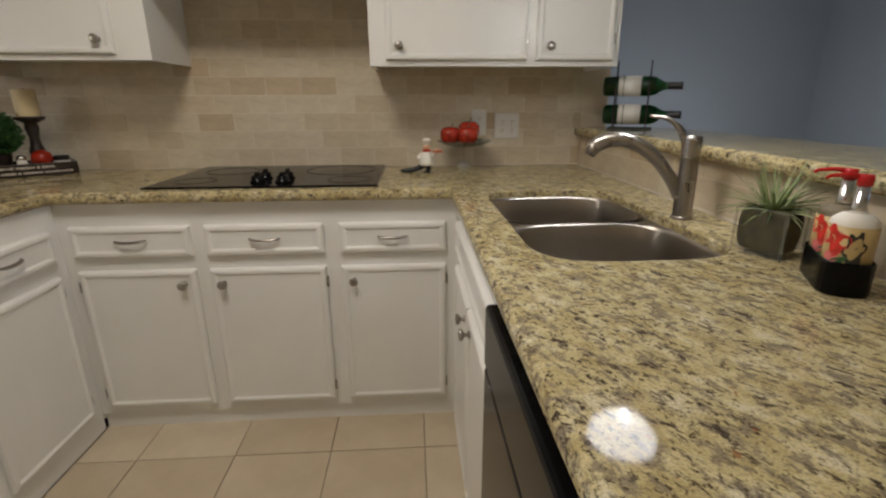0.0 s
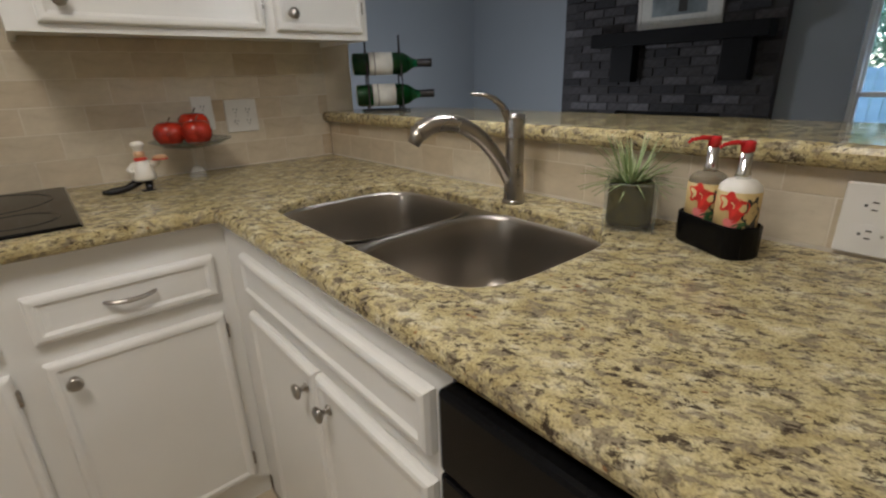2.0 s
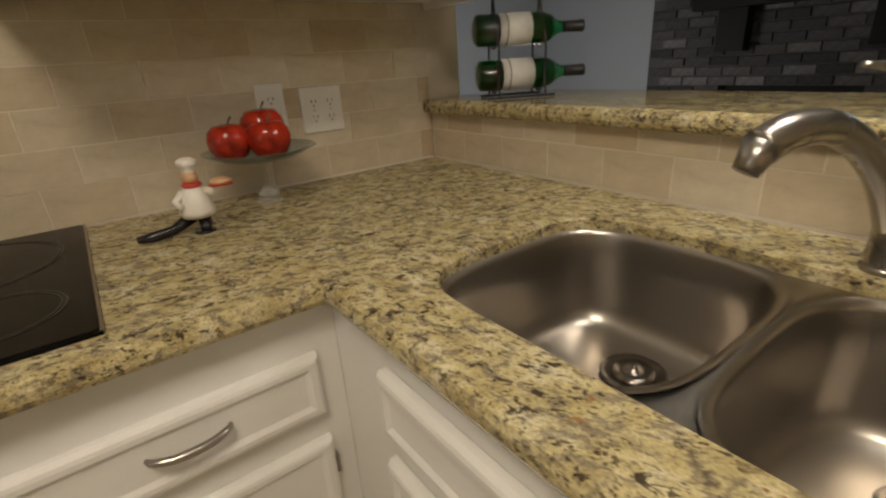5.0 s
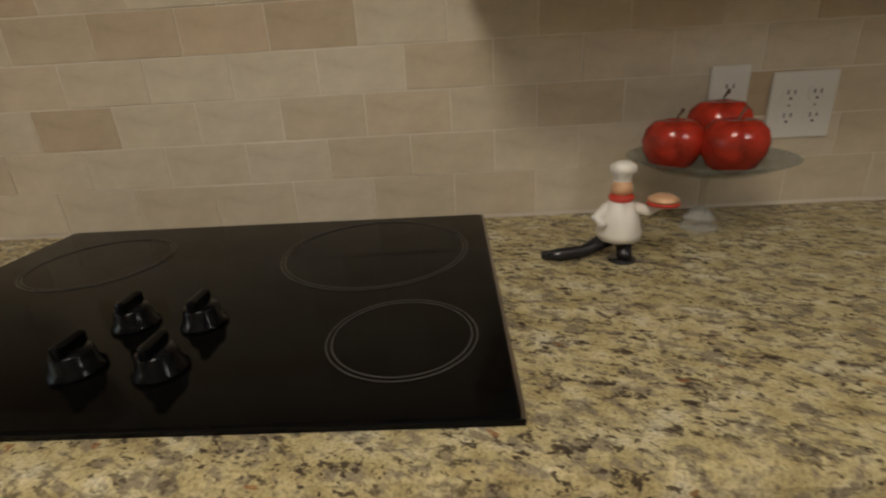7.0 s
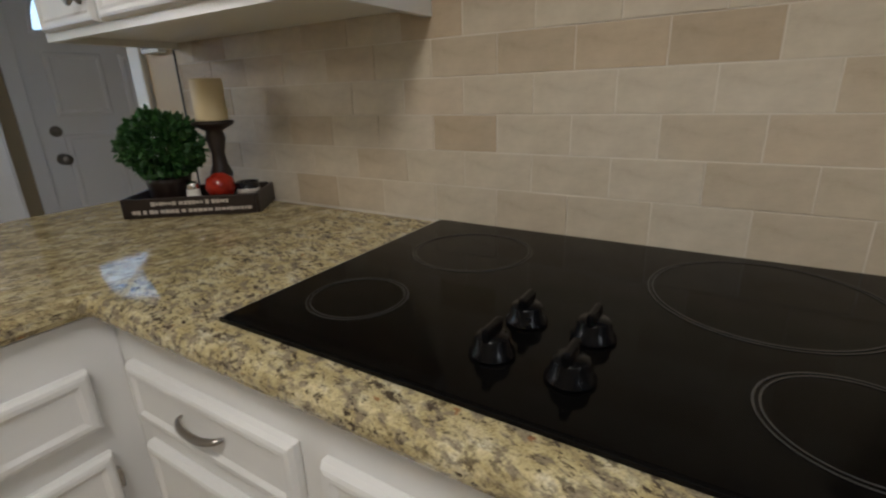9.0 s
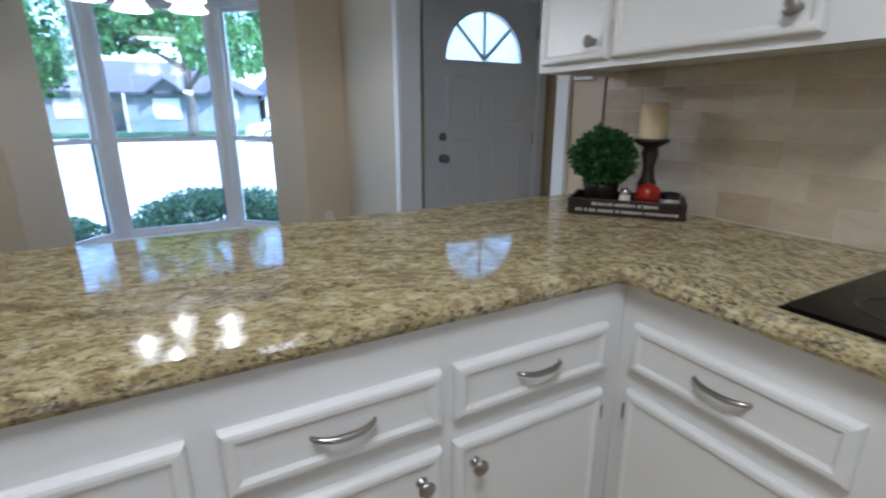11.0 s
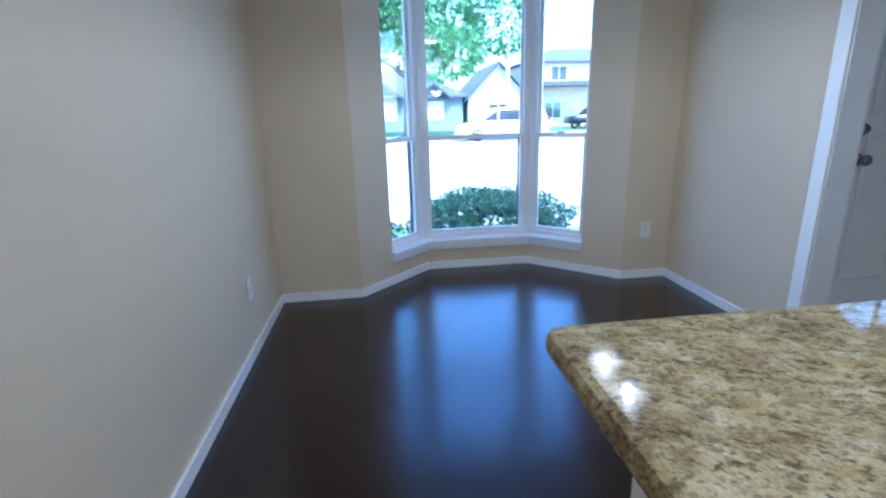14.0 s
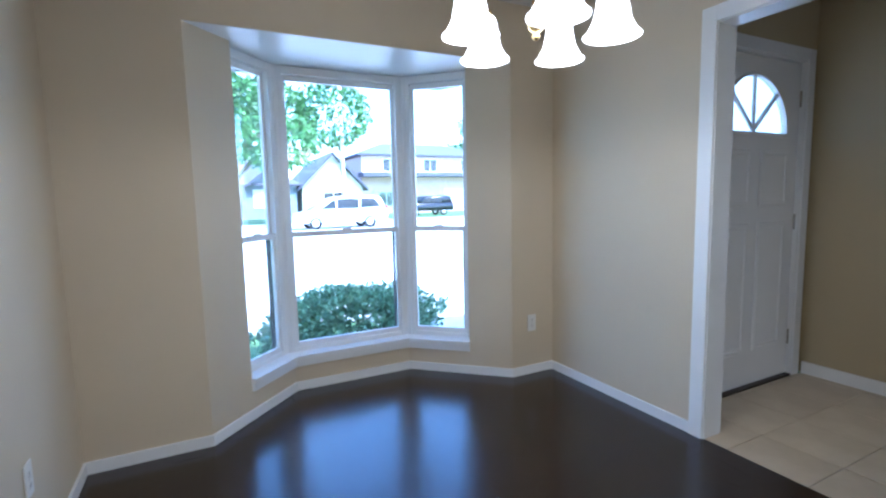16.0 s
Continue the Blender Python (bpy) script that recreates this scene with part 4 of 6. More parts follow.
chef = [
    (lathe([(0.0, 0.030), (0.030, 0.030), (0.033, 0.040), (0.028, 0.062), (0.023, 0.080), (0.012, 0.090), (0.0, 0.091)], 18), M_COAT),
    (lathe([(0.0, 0.086), (0.016, 0.087), (0.019, 0.092), (0.015, 0.097), (0.0, 0.098)], 14), M_REDG),
    (lathe([(0.0, 0.094), (0.013, 0.097), (0.0155, 0.106), (0.012, 0.116), (0.0, 0.118)], 14), M_SKIN),
    (lathe([(0.012, 0.114), (0.0125, 0.126), (0.018, 0.130), (0.018, 0.138), (0.010, 0.143), (0.0, 0.144)], 14), M_COAT),
    (tube([(0.018, -0.004, 0.078), (0.034, -0.016, 0.076), (0.048, -0.026, 0.088)], [0.009, 0.008, 0.006], 8), M_COAT),
    (tube([(-0.018, -0.004, 0.078), (-0.034, -0.012, 0.064), (-0.026, -0.026, 0.056)], [0.009, 0.008, 0.006], 8), M_COAT),
    (lathe([(0.0, 0.092), (0.020, 0.093), (0.021, 0.097), (0.012, 0.102), (0.0, 0.103)], 14, pose(0.050, -0.028, 0.0)), M_SKIN),
    (lathe([(0.0, 0.088), (0.022, 0.089), (0.022, 0.092), (0.0, 0.0925)], 14, pose(0.050, -0.028, 0.0)), M_REDG),
    (tube([(0.006, -0.004, 0.034), (0.008, -0.010, 0.012), (0.006, -0.026, 0.008)], [0.013, 0.011, 0.010], 8), M_DARKG),
    (tube([(-0.012, 0.0, 0.030), (-0.05, -0.012, 0.012), (-0.085, -0.018, 0.008), (-0.112, -0.02, 0.008)], [0.013, 0.010, 0.011, 0.006], 8), M_DARKG),
    (lathe([(0.0, 0.0), (0.020, 0.0), (0.020, 0.003), (0.0, 0.003)], 14, pose(0.004, -0.016, 0)), M_DARKG),
]
multi("chef_figurine", chef, pose(-0.072, -0.235, CT, 0, 0, -8), "small painted chef figurine in white coat on the worktop", "figurine")


def wine_bottle(place, label):
    th = thing("wine_bottle", place, label, "bottle", "wine bottles on the bar")
    prof = [(0.0, 0.004), (0.032, 0.0), (0.0395, 0.006), (0.0405, 0.02), (0.0405, 0.185), (0.036, 0.205), (0.020, 0.228), (0.0145, 0.245), (0.0140, 0.296), (0.0155, 0.298), (0.0155, 0.305), (0.0, 0.306)]
    part("glass_body", lathe(prof, 26), M_WINE, th, "dark green bottle glass", True)
    part("wine", lathe([(0.0, 0.008), (0.033, 0.01), (0.034, 0.18), (0.028, 0.205), (0.0, 0.215)], 20), M_WINEIN, th, "", True)
    lab = part("paper_label", lathe([(0.0408, 0.062), (0.0411, 0.062), (0.0411, 0.150), (0.0408, 0.150)], 26), M_LABEL, th, "white paper bottle label", True)
    for z in (0.080,):
        part("print_bar", lathe([(0.0412, z), (0.0414, z), (0.0414, z + 0.004), (0.0412, z + 0.004)], 26), M_INK, lab)
    part("foil", lathe([(0.0150, 0.250), (0.0152, 0.297), (0.0164, 0.299), (0.0164, 0.3065), (0.0, 0.3075)], 20), M_FOIL, th, "black foil capsule", True)
    return th


BYAW = -27
bx, by = 0.700, -0.200
wine_bottle(pose(bx, by, 1.152, 0, 90, BYAW), "green glass wine bottle lying low in the wire rack")
wine_bottle(pose(bx - 0.006, by + 0.003, 1.266, 0, 90, BYAW), "green glass wine bottle lying on top of the rack")
rack = thing("wine_rack", pose(bx, by, 1.0915, 0, 0, BYAW), "black wire rack holding two wine bottles on the bar", "wine rack")
for x in (0.045, 0.175):
    pts = curve_points([(x, -0.055, 0.004), (x, -0.042, 0.06), (x, -0.05, 0.11), (x, -0.04, 0.165), (x, -0.012, 0.215), (x, 0.0, 0.275)], 5)
    part("wire", tube(pts, 0.003, 8), M_WIRE, rack)
    pts = curve_points([(x, 0.055, 0.004), (x, 0.042, 0.06), (x, 0.05, 0.11), (x, 0.04, 0.165), (x, 0.012, 0.215), (x, 0.0, 0.275)], 5)
    part("wire", tube(pts, 0.003, 8), M_WIRE, rack)
    for z in (0.0145, 0.1285):
        pts = [(x, 0.0465 * math.sin(a), z + 0.0465 - 0.0465 * math.cos(a)) for a in np.linspace(-1.15, 1.15, 11)]
        part("cradle", tube(pts, 0.003, 8), M_WIRE, rack)
for y in (-0.055, 0.055):
    part("foot_bar", tube([(0.02, y, 0.004), (0.20, y, 0.004)], 0.003, 8), M_WIRE, rack)

# plant in a square glass
pl = thing("potted_plant", pose(0.568, -1.436, CT, 0, 0, 28), "spiky pale green plant in a square glass with moss", "plant")
g = 0.045
bm = bmesh.new()
for x0, x1, y0, y1 in ((-g, g, -g, -g + 0.004), (-g, g, g - 0.004, g), (-g, -g + 0.004, -g + 0.004, g - 0.004), (g - 0.004, g, -g + 0.004, g - 0.004)):
    add_box(bm, x0, x1, y0, y1, 0.0, 0.092)
add_box(bm, -g + 0.004, g - 0.004, -g + 0.004, g - 0.004, 0.0, 0.010)
pot = part("glass_pot", bm, M_POT, pl, "square clear glass pot")
for sx, sy in ((-1, -1), (-1, 1), (1, -1), (1, 1)):
    part("glass_edge", box(sx * g - 0.0022, sx * g + 0.0022, sy * g - 0.0022, sy * g + 0.0022, 0.0, 0.0925, 0.001), M_EDGE, pot)
for q in (-1, 1):
    part("glass_rim", box(-g + 0.0024, g - 0.0024, q * g - 0.0022, q * g + 0.0022, 0.0905, 0.0935, 0.001), M_EDGE, pot)
    part("glass_rim", box(q * g - 0.0022, q * g + 0.0022, -g + 0.0024, g - 0.0024, 0.0905, 0.0935, 0.001), M_EDGE, pot)
bm = bmesh.new()
bmesh.ops.create_icosphere(bm, subdivisions=3, radius=1.0)
for v in bm.verts:
    k = 1 + 0.10 * noise.noise(v.co * 4)
    v.co = Vector((max(-1, min(1, v.co.x * 1.7)) * 0.0402 * min(k, 1.01), max(-1, min(1, v.co.y * 1.7)) * 0.0402 * min(k, 1.01), 0.050 + max(-1, min(1, v.co.z * 1.5)) * 0.0395))
part("moss", bm, M_MOSS, pl, "brown green moss ball", True)
rnd = random.Random(4)
bm = bmesh.new()
for k in range(110):
    a, lean, ln = rnd.uniform(0, 6.283), rnd.uniform(0.35, 1.55), rnd.uniform(0.055, 0.105)
    r0 = rnd.uniform(0, 0.018)
    w = rnd.uniform(0.0016, 0.0032)
    side = Vector((-math.sin(a), math.cos(a), 0))
    prev = None
    for s in range(6):
        t = s / 5
        out = r0 + ln * math.sin(lean) * t
        up = 0.084 + ln * (math.cos(lean) + 0.15) * t - 0.022 * lean * t * t
        c = Vector((out * math.cos(a), out * math.sin(a), up))
        ww = w * (1 - t ** 1.7) + 0.0003
        cur = (bm.verts.new(c - side * ww), bm.verts.new(c + Vector((0, 0, -0.0012))), bm.verts.new(c + side * ww))
        if prev:
            bm.faces.new((prev[0], prev[1], cur[1], cur[0]))
            bm.faces.new((prev[1], prev[2], cur[2], cur[1]))
        prev = cur
part("leaves", bm, M_SPIKY, pl, "thin arching variegated leaves")

# soap bottles in their caddy
caddy = thing("soap_caddy", pose(0.560, -1.602, CT, 0, 0, 62) @ Matrix.Scale(0.87, 4), "black caddy for two soap bottles beside the plant", "caddy")
ring = rounded([Vector(p) for p in ((-0.083, -0.041), (0.083, -0.041), (0.083, 0.041), (-0.083, 0.041))], 0.036)
bm = bmesh.new()
loops = [[bm.verts.new((p.x, p.y, z)) for p in inset(ring, d)] for d, z in ((0.002, 0.0), (0, 0.004), (0, 0.060), (0.003, 0.062), (0.005, 0.060), (0.005, 0.005))]
for a, b in zip(loops, loops[1:]):
    for k in range(len(a)):
        bm.faces.new((a[k], a[(k + 1) % len(a)], b[(k + 1) % len(b)], b[k]))
bm.faces.new(loops[0])
bm.faces.new(loops[-1])
part("tub", bm, M_BLACK, caddy)


def soap_bottle(place, fill, label):
    th = thing("soap_bottle", place, label, "soap bottle", "soap bottles in the caddy")
    part("body", lathe([(0.0, 0.0), (0.032, 0.0), (0.0355, 0.004), (0.0360, 0.118), (0.034, 0.128), (0.024, 0.137), (0.014, 0.140), (0.0, 0.140)], 30), fill, th, "", True)
    wrap = part("printed_wrap", lathe([(0.0362, 0.030), (0.0366, 0.030), (0.0366, 0.119), (0.0362, 0.119)], 36), M_PAPER, th, "yellow wrap with red flowers", True)
    rn = random.Random(7)

    def patch(name, a0, z, w, h, m, lobes):
        bm = bmesh.new()
        cen = bm.verts.new((0.0371 * math.cos(a0), 0.0371 * math.sin(a0), z))
        rim = []
        for k in range(28):
            t = 6.2832 * k / 28
            f = 1 + 0.22 * math.sin(lobes * t + 0.6)
            a = a0 + w * f * math.cos(t)
            rim.append(bm.verts.new((0.0371 * math.cos(a), 0.0371 * math.sin(a), z + h * f * math.sin(t))))
        for k in range(28):
            bm.faces.new((cen, rim[k], rim[(k + 1) % 28]))
        part(name, bm, m, wrap)
    for base in (0.0, math.pi):
        patch("petal", base - 3.20, 0.100, 0.50, 0.018, M_PETAL, 5)
        patch("petal", base - 2.82, 0.089, 0.46, 0.021, M_PETAL, 3)
        patch("bud", base - 3.05, 0.058, 0.30, 0.014, M_PINK, 3)
        patch("leaf", base - 2.60, 0.054, 0.36, 0.013, M_LEAFP, 2)
        patch("dark_panel", base - 2.12, 0.080, 0.40, 0.030, M_DOTS, 6)
        patch("cream_oval", base - 2.12, 0.082, 0.22, 0.021, M_PAPER, 2)
    part("collar", lathe([(0.0, 0.1402), (0.0135, 0.1402), (0.0125, 0.150), (0.0105, 0.152), (0.0105, 0.186), (0.0, 0.188)], 20), M_CHROME, th, "chrome pump collar", True)
    pump = part("pump", lathe([(0.0, 0.188), (0.0115, 0.188), (0.0118, 0.204), (0.0105, 0.207), (0.0, 0.2075)], 18), M_PUMP, th, "red plastic pump head", True)
    part("nozzle", tube([(0, 0, 0.203), (-0.022, 0.014, 0.205), (-0.042, 0.026, 0.202), (-0.047, 0.029, 0.197)], [0.0048, 0.0042, 0.0034, 0.0026], 8), M_PUMP, pump, "", True)
    return th


cm = pose(0.560, -1.602, CT + 0.0048, 0, 0, 62) @ Matrix.Scale(0.87, 4)
soap_bottle(cm @ pose(0.040, 0, 0, 0, 0, -62), M_SOAP, "clear soap bottle with red pump and floral wrap")
soap_bottle(cm @ pose(-0.040, 0, 0, 0, 0, -62), M_LOTION, "white lotion bottle with red pump and floral wrap")

# tray with bush and candle in the far corner
tray = thing("wooden_tray", pose(-1.775, -0.165, CT, 0, 0, 38), "dark wooden tray box with pale lettering on its rim", "tray")
tw, td, th_ = 0.165, 0.085, 0.052
part("base", box(-tw, tw, -td, td, 0.0, 0.010, 0.002), M_ESPRESSO, tray)
for nm, x0, x1, y0, y1 in (("front_board", -tw, tw, -td - 0.010, -td), ("back_board", -tw, tw, td, td + 0.010), ("end_board", -tw - 0.010, -tw, -td - 0.010, td + 0.010), ("end_board", tw, tw + 0.010, -td - 0.010, td + 0.010)):
    fb = part(nm, box(x0, x1, y0, y1, 0.0, th_, 0.002), M_ESPRESSO, tray)
    if nm == "front_board":
        rn = random.Random(2)
        for zc, xa, xb in ((0.037, -0.10, 0.10), (0.016, -0.15, 0.145)):
            x = xa
            while x < xb:
                ww = rn.uniform(0.005, 0.012)
                hh = rn.uniform(0.006, 0.011)
                part("lettering_bar", box(x, x + ww, -td - 0.0114, -td - 0.0102, zc - hh / 2, zc + hh / 2), M_SCRIPT, fb)
                x += ww + rn.choice((0.002, 0.002, 0.007))
tm = pose(-1.775, -0.165, CT + 0.0105, 0, 0, 38)
bush = thing("boxwood_plant", tm @ pose(-0.085, 0.0, 0), "round dark green boxwood bush in a small dark pot", "plant")
part("pot", lathe([(0.0, 0.0), (0.045, 0.0), (0.056, 0.07), (0.058, 0.085), (0.05, 0.085), (0.048, 0.07), (0.0, 0.068)], 20), M_ESPRESSO, bush, "dark brown pot", True)


def leaf_ball(centre, radii, count, size, seed, holes=0.35):
    """Many small folded leaves in an uneven ball."""
    rn = random.Random(seed)
    verts, faces = [], []
    off = rn.uniform(0, 50)
    for _ in range(count):
        d = Vector((rn.gauss(0, 1), rn.gauss(0, 1), rn.gauss(0, 1))).normalized()
        bumpy = 1 + 0.22 * noise.noise(d * 2.2 + Vector((off, 0, 0)))
        if noise.noise(d * 3.3 + Vector((0, off, 0))) < -holes:
            continue
        r = bumpy * rn.uniform(0.55, 1.0) ** 0.5
        c = Vector((d.x * radii[0] * r, d.y * radii[1] * r, d.z * radii[2] * r)) + Vector(centre)
        u = (d + Vector((rn.gauss(0, 0.6), rn.gauss(0, 0.6), rn.gauss(0, 0.6)))).normalized()
        s = u.orthogonal().normalized()
        s = (s * math.cos(rn.uniform(0, 6.28)) + u.cross(s) * math.sin(rn.uniform(0, 6.28))).normalized()
        n = u.cross(s)
        L = size * rn.uniform(0.7, 1.3)
        i = len(verts)
        verts += [c, c + u * L * 0.5 + s * L * 0.32 + n * L * 0.1, c + u * L, c + u * L * 0.5 - s * L * 0.32 + n * L * 0.1]
        faces += [(i, i + 1, i + 2), (i, i + 2, i + 3)]
    return verts, faces


def leaves_part(name, lists, material, parent, label=""):
    verts, faces = [], []
    for v, f in lists:
        k = len(verts)
        verts += v
        faces += [tuple(i + k for i in q) for q in f]
    me = bpy.data.meshes.new(name)
    me.from_pydata(verts, [], faces)
    me.materials.append(material)
    ob = new(name, me)
    if parent is not None:
        ob.parent = parent
    if label:
        tagged(ob, label)
    return ob


leaves_part("foliage", [leaf_ball((0, 0, 0.165), (0.095, 0.095, 0.088), 3200, 0.017, 3, 0.5), leaf_ball((0, 0, 0.165), (0.06, 0.06, 0.06), 700, 0.02, 5, 1)], M_BOX, bush, "small dense dark green leaves")
cs = thing("candle_holder", tm @ pose(0.055, 0.012, 0), "black turned candle holder with a red ornament at its foot", "candle holder")
part("stand", lathe([(0.0, 0.0), (0.050, 0.0), (0.050, 0.008), (0.030, 0.020), (0.020, 0.04), (0.026, 0.06), (0.030, 0.085), (0.020, 0.11), (0.017, 0.14), (0.026, 0.18), (0.022, 0.20), (0.050, 0.215), (0.055, 0.222), (0.052, 0.226), (0.0, 0.226)], 28), M_ESPRESSO, cs, "", True)
cd_ = thing("pillar_candle", tm @ pose(0.055, 0.012, 0.2265), "cream pillar candle on the black holder", "candle")
part("wax", lathe([(0.0, 0.0), (0.040, 0.0), (0.041, 0.004), (0.041, 0.104), (0.038, 0.108), (0.030, 0.106), (0.0, 0.103)], 28), M_CREAM, cd_, "", True)
part("wick", tube([(0, 0, 0.103), (0.001, 0, 0.113)], 0.0015, 6), M_DOTS, cd_)
orb = thing("red_ornament", tm @ pose(0.062, -0.035, 0.0), "shiny red ball ornament on the tray", "ornament")
part("ball", lathe([(0.0, 0.02), (0.030, 0.028), (0.040, 0.052), (0.034, 0.078), (0.012, 0.092), (0.0, 0.093)], 20), M_RED, orb, "", True)
part("foot", lathe([(0.0, 0.0), (0.026, 0.0), (0.026, 0.006), (0.014, 0.014), (0.018, 0.022), (0.0, 0.022)], 16), M_ESPRESSO, orb, "", True)
sh = thing("salt_shaker", tm @ pose(-0.005, -0.05, 0.0), "small clear shaker with steel cap on the tray", "shaker")
part("glass_body", lathe([(0.0, 0.0), (0.018, 0.0), (0.020, 0.01), (0.016, 0.055), (0.0, 0.055)], 16), M_LOTION, sh, "", True)
part("cap", lathe([(0.0165, 0.0552), (0.0165, 0.066), (0.010, 0.074), (0.0, 0.075)], 16), M_CHROME, sh, "", True)
mg = thing("dark_mug", tm @ pose(0.128, -0.012, 0.0), "small black mug with a pale band on the tray", "mug")
part("cup", lathe([(0.0, 0.0), (0.026, 0.0), (0.030, 0.01), (0.030, 0.062), (0.027, 0.062), (0.026, 0.012), (0.0, 0.010)], 20), M_DARKG, mg, "", True)
part("band", lathe([(0.0302, 0.028), (0.0308, 0.028), (0.0308, 0.044), (0.0302, 0.044)], 20), M_SCRIPT, mg, "", True)

# ---- lamps ----
M_SHADE = glow("lit_glass_shade", (1.0, 0.88, 0.70), 0.62)
M_SHADE.node_tree.nodes["Principled BSDF"].inputs["Base Color"].default_value = (0.34, 0.31, 0.27, 1)
M_SHADE.node_tree.nodes["Principled BSDF"].inputs["Alpha"].default_value = 0.5
M_BULB = glow("lit_bulb", (1.0, 0.86, 0.66), 5.0)
M_DIFF = glow("lit_diffuser", (1.0, 0.93, 0.82), 3.6)
M_BRASS = mat("polished_brass", (0.72, 0.52, 0.22), 0.2, 1.0)


def bell(r, h):
    return [(0.30 * r, h), (0.42 * r, 0.97 * h), (0.50 * r, 0.85 * h), (0.56 * r, 0.60 * h), (0.66 * r, 0.32 * h), (0.86 * r, 0.10 * h), (1.0 * r, 0.03 * h), (1.0 * r, 0.0), (0.97 * r, 0.0), (0.82 * r, 0.10 * h), (0.62 * r, 0.34 * h), (0.52 * r, 0.62 * h), (0.44 * r, 0.86 * h), (0.26 * r, 0.95 * h)]


chd = thing("chandelier", (CHX, CHY, 0.015), "brass chandelier with five lit white bell-shaped glass shades", "chandelier")
part("stem", lathe([(0.0, 1.662), (0.006, 1.664), (0.013, 1.672), (0.007, 1.682), (0.020, 1.692), (0.024, 1.705), (0.012, 1.722), (0.010, 1.80), (0.022, 1.83), (0.026, 1.86), (0.012, 1.89), (0.008, 1.92), (0.0, 1.92)], 20), M_BRASS, chd, "", True)
bm = bmesh.new()
for k in range(18):
    z = 1.92 + k * 0.028
    add_tube(bm, [(0.008 * math.cos(a) * (1 if k % 2 else 0), 0.008 * math.cos(a) * (0 if k % 2 else 1), z + 0.014 + 0.018 * math.sin(a)) for a in np.linspace(0, 6.283, 9)], 0.0018, 6)
part("chain", bm, M_BRASS, chd)
part("canopy", lathe([(0.0, CEIL - 0.060), (0.02, CEIL - 0.059), (0.055, CEIL - 0.035), (0.062, CEIL - 0.016), (0.0, CEIL - 0.016)], 24), M_BRASS, chd, "", True)
for k in range(5):
    a = radians(-95 + 72 * k)
    ux, uy = math.cos(a), math.sin(a)
    r = 0.205
    pts = curve_points([(0.015 * ux, 0.015 * uy, 1.83), (0.07 * ux, 0.07 * uy, 1.815), (0.14 * ux, 0.14 * uy, 1.86), (r * ux, r * uy, 1.855), (r * ux, r * uy, 1.80)], 5)
    arm = part("arm", tube(pts, 0.006, 8), M_BRASS, chd, "", True)
    part("cup", lathe([(0.0, 1.805), (0.024, 1.803), (0.026, 1.785), (0.0, 1.783)], 16, pose(r * ux, r * uy, 0)), M_BRASS, arm, "", True)
    part("shade", lathe([(p, 1.652 + q) for p, q in bell(0.078, 0.135)], 28, pose(r * ux, r * uy, 0)), M_SHADE, chd, "lit white frosted glass bell", True)
    part("bulb", lathe([(0.0, 1.676), (0.012, 1.681), (0.018, 1.695), (0.014, 1.715), (0.010, 1.745), (0.0, 1.75)], 14, pose(r * ux, r * uy, 0)), M_BULB, chd, "", True)
    bulb("chandelier_bulb", (CHX + r * ux, CHY + r * uy, 1.675), CH_WATTS, WARM, 0.010)

pd = thing("pendant_lamp", (0.49, -1.11, 0), "small lit frosted glass bowl pendant above the sink", "pendant lamp")
part("bowl", lathe([(0.0, 1.545), (0.03, 1.547), (0.07, 1.56), (0.095, 1.59), (0.10, 1.62), (0.096, 1.62), (0.09, 1.595), (0.066, 1.566), (0.0, 1.552)], 28), M_DIFF, pd, "", True)
part("rod", tube([(0, 0, 1.70), (0, 0, CEIL - 0.02)], 0.005, 8), M_NICKEL, pd)
part("holder", lathe([(0.0, 1.62), (0.1005, 1.621), (0.085, 1.65), (0.03, 1.69), (0.008, 1.71), (0.0, 1.71)], 24), M_NICKEL, pd, "", True)
part("canopy", lathe([(0.0, CEIL - 0.03), (0.05, CEIL - 0.022), (0.055, CEIL - 0.001), (0.0, CEIL - 0.001)], 20), M_NICKEL, pd, "", True)
cl = thing("ceiling_lamp", (-0.65, -1.50, 0), "round lit frosted glass ceiling lamp of the kitchen", "ceiling lamp")
part("diffuser", lathe([(0.0, CEIL - 0.115), (0.16, CEIL - 0.108), (0.26, CEIL - 0.075), (0.30, CEIL - 0.03), (0.0, CEIL - 0.03)], 40), M_SHADE, cl, "", True)
part("rim", lathe([(0.301, CEIL - 0.035), (0.31, CEIL - 0.03), (0.31, CEIL - 0.001), (0.0, CEIL - 0.001)], 32), M_NICKEL, cl, "", True)

# ---- front door ----
fd = thing("front_door", pose(XDOOR - 0.022, DY0 + 0.004, 0.012, 0, 0, 90), "white panelled front door with a glazed fanlight, closed", "door", kind="structure")
DW, DHT = DY1 - DY0 - 0.008, DH - 0.016
FANX, FANZ, FANR = DW / 2 - 0.02, 1.578, 0.325
bm = bmesh.new()
outer = [(0, 0), (DW, 0), (DW, DHT), (0, DHT)]
fan = [(FANX + FANR * math.cos(a), FANZ + FANR * math.sin(a)) for a in np.linspace(0, math.pi, 25)]
layers = []
for y in (0.0, 0.044):
    loops = [[bm.verts.new((x, y, z)) for x, z in line] for line in (outer, fan)]
    edges = [bm.edges.new((lp[k], lp[(k + 1) % len(lp)])) for lp in loops for k in range(len(lp))]
    bmesh.ops.triangle_fill(bm, use_beauty=True, use_dissolve=False, edges=edges)
    layers.append(loops)
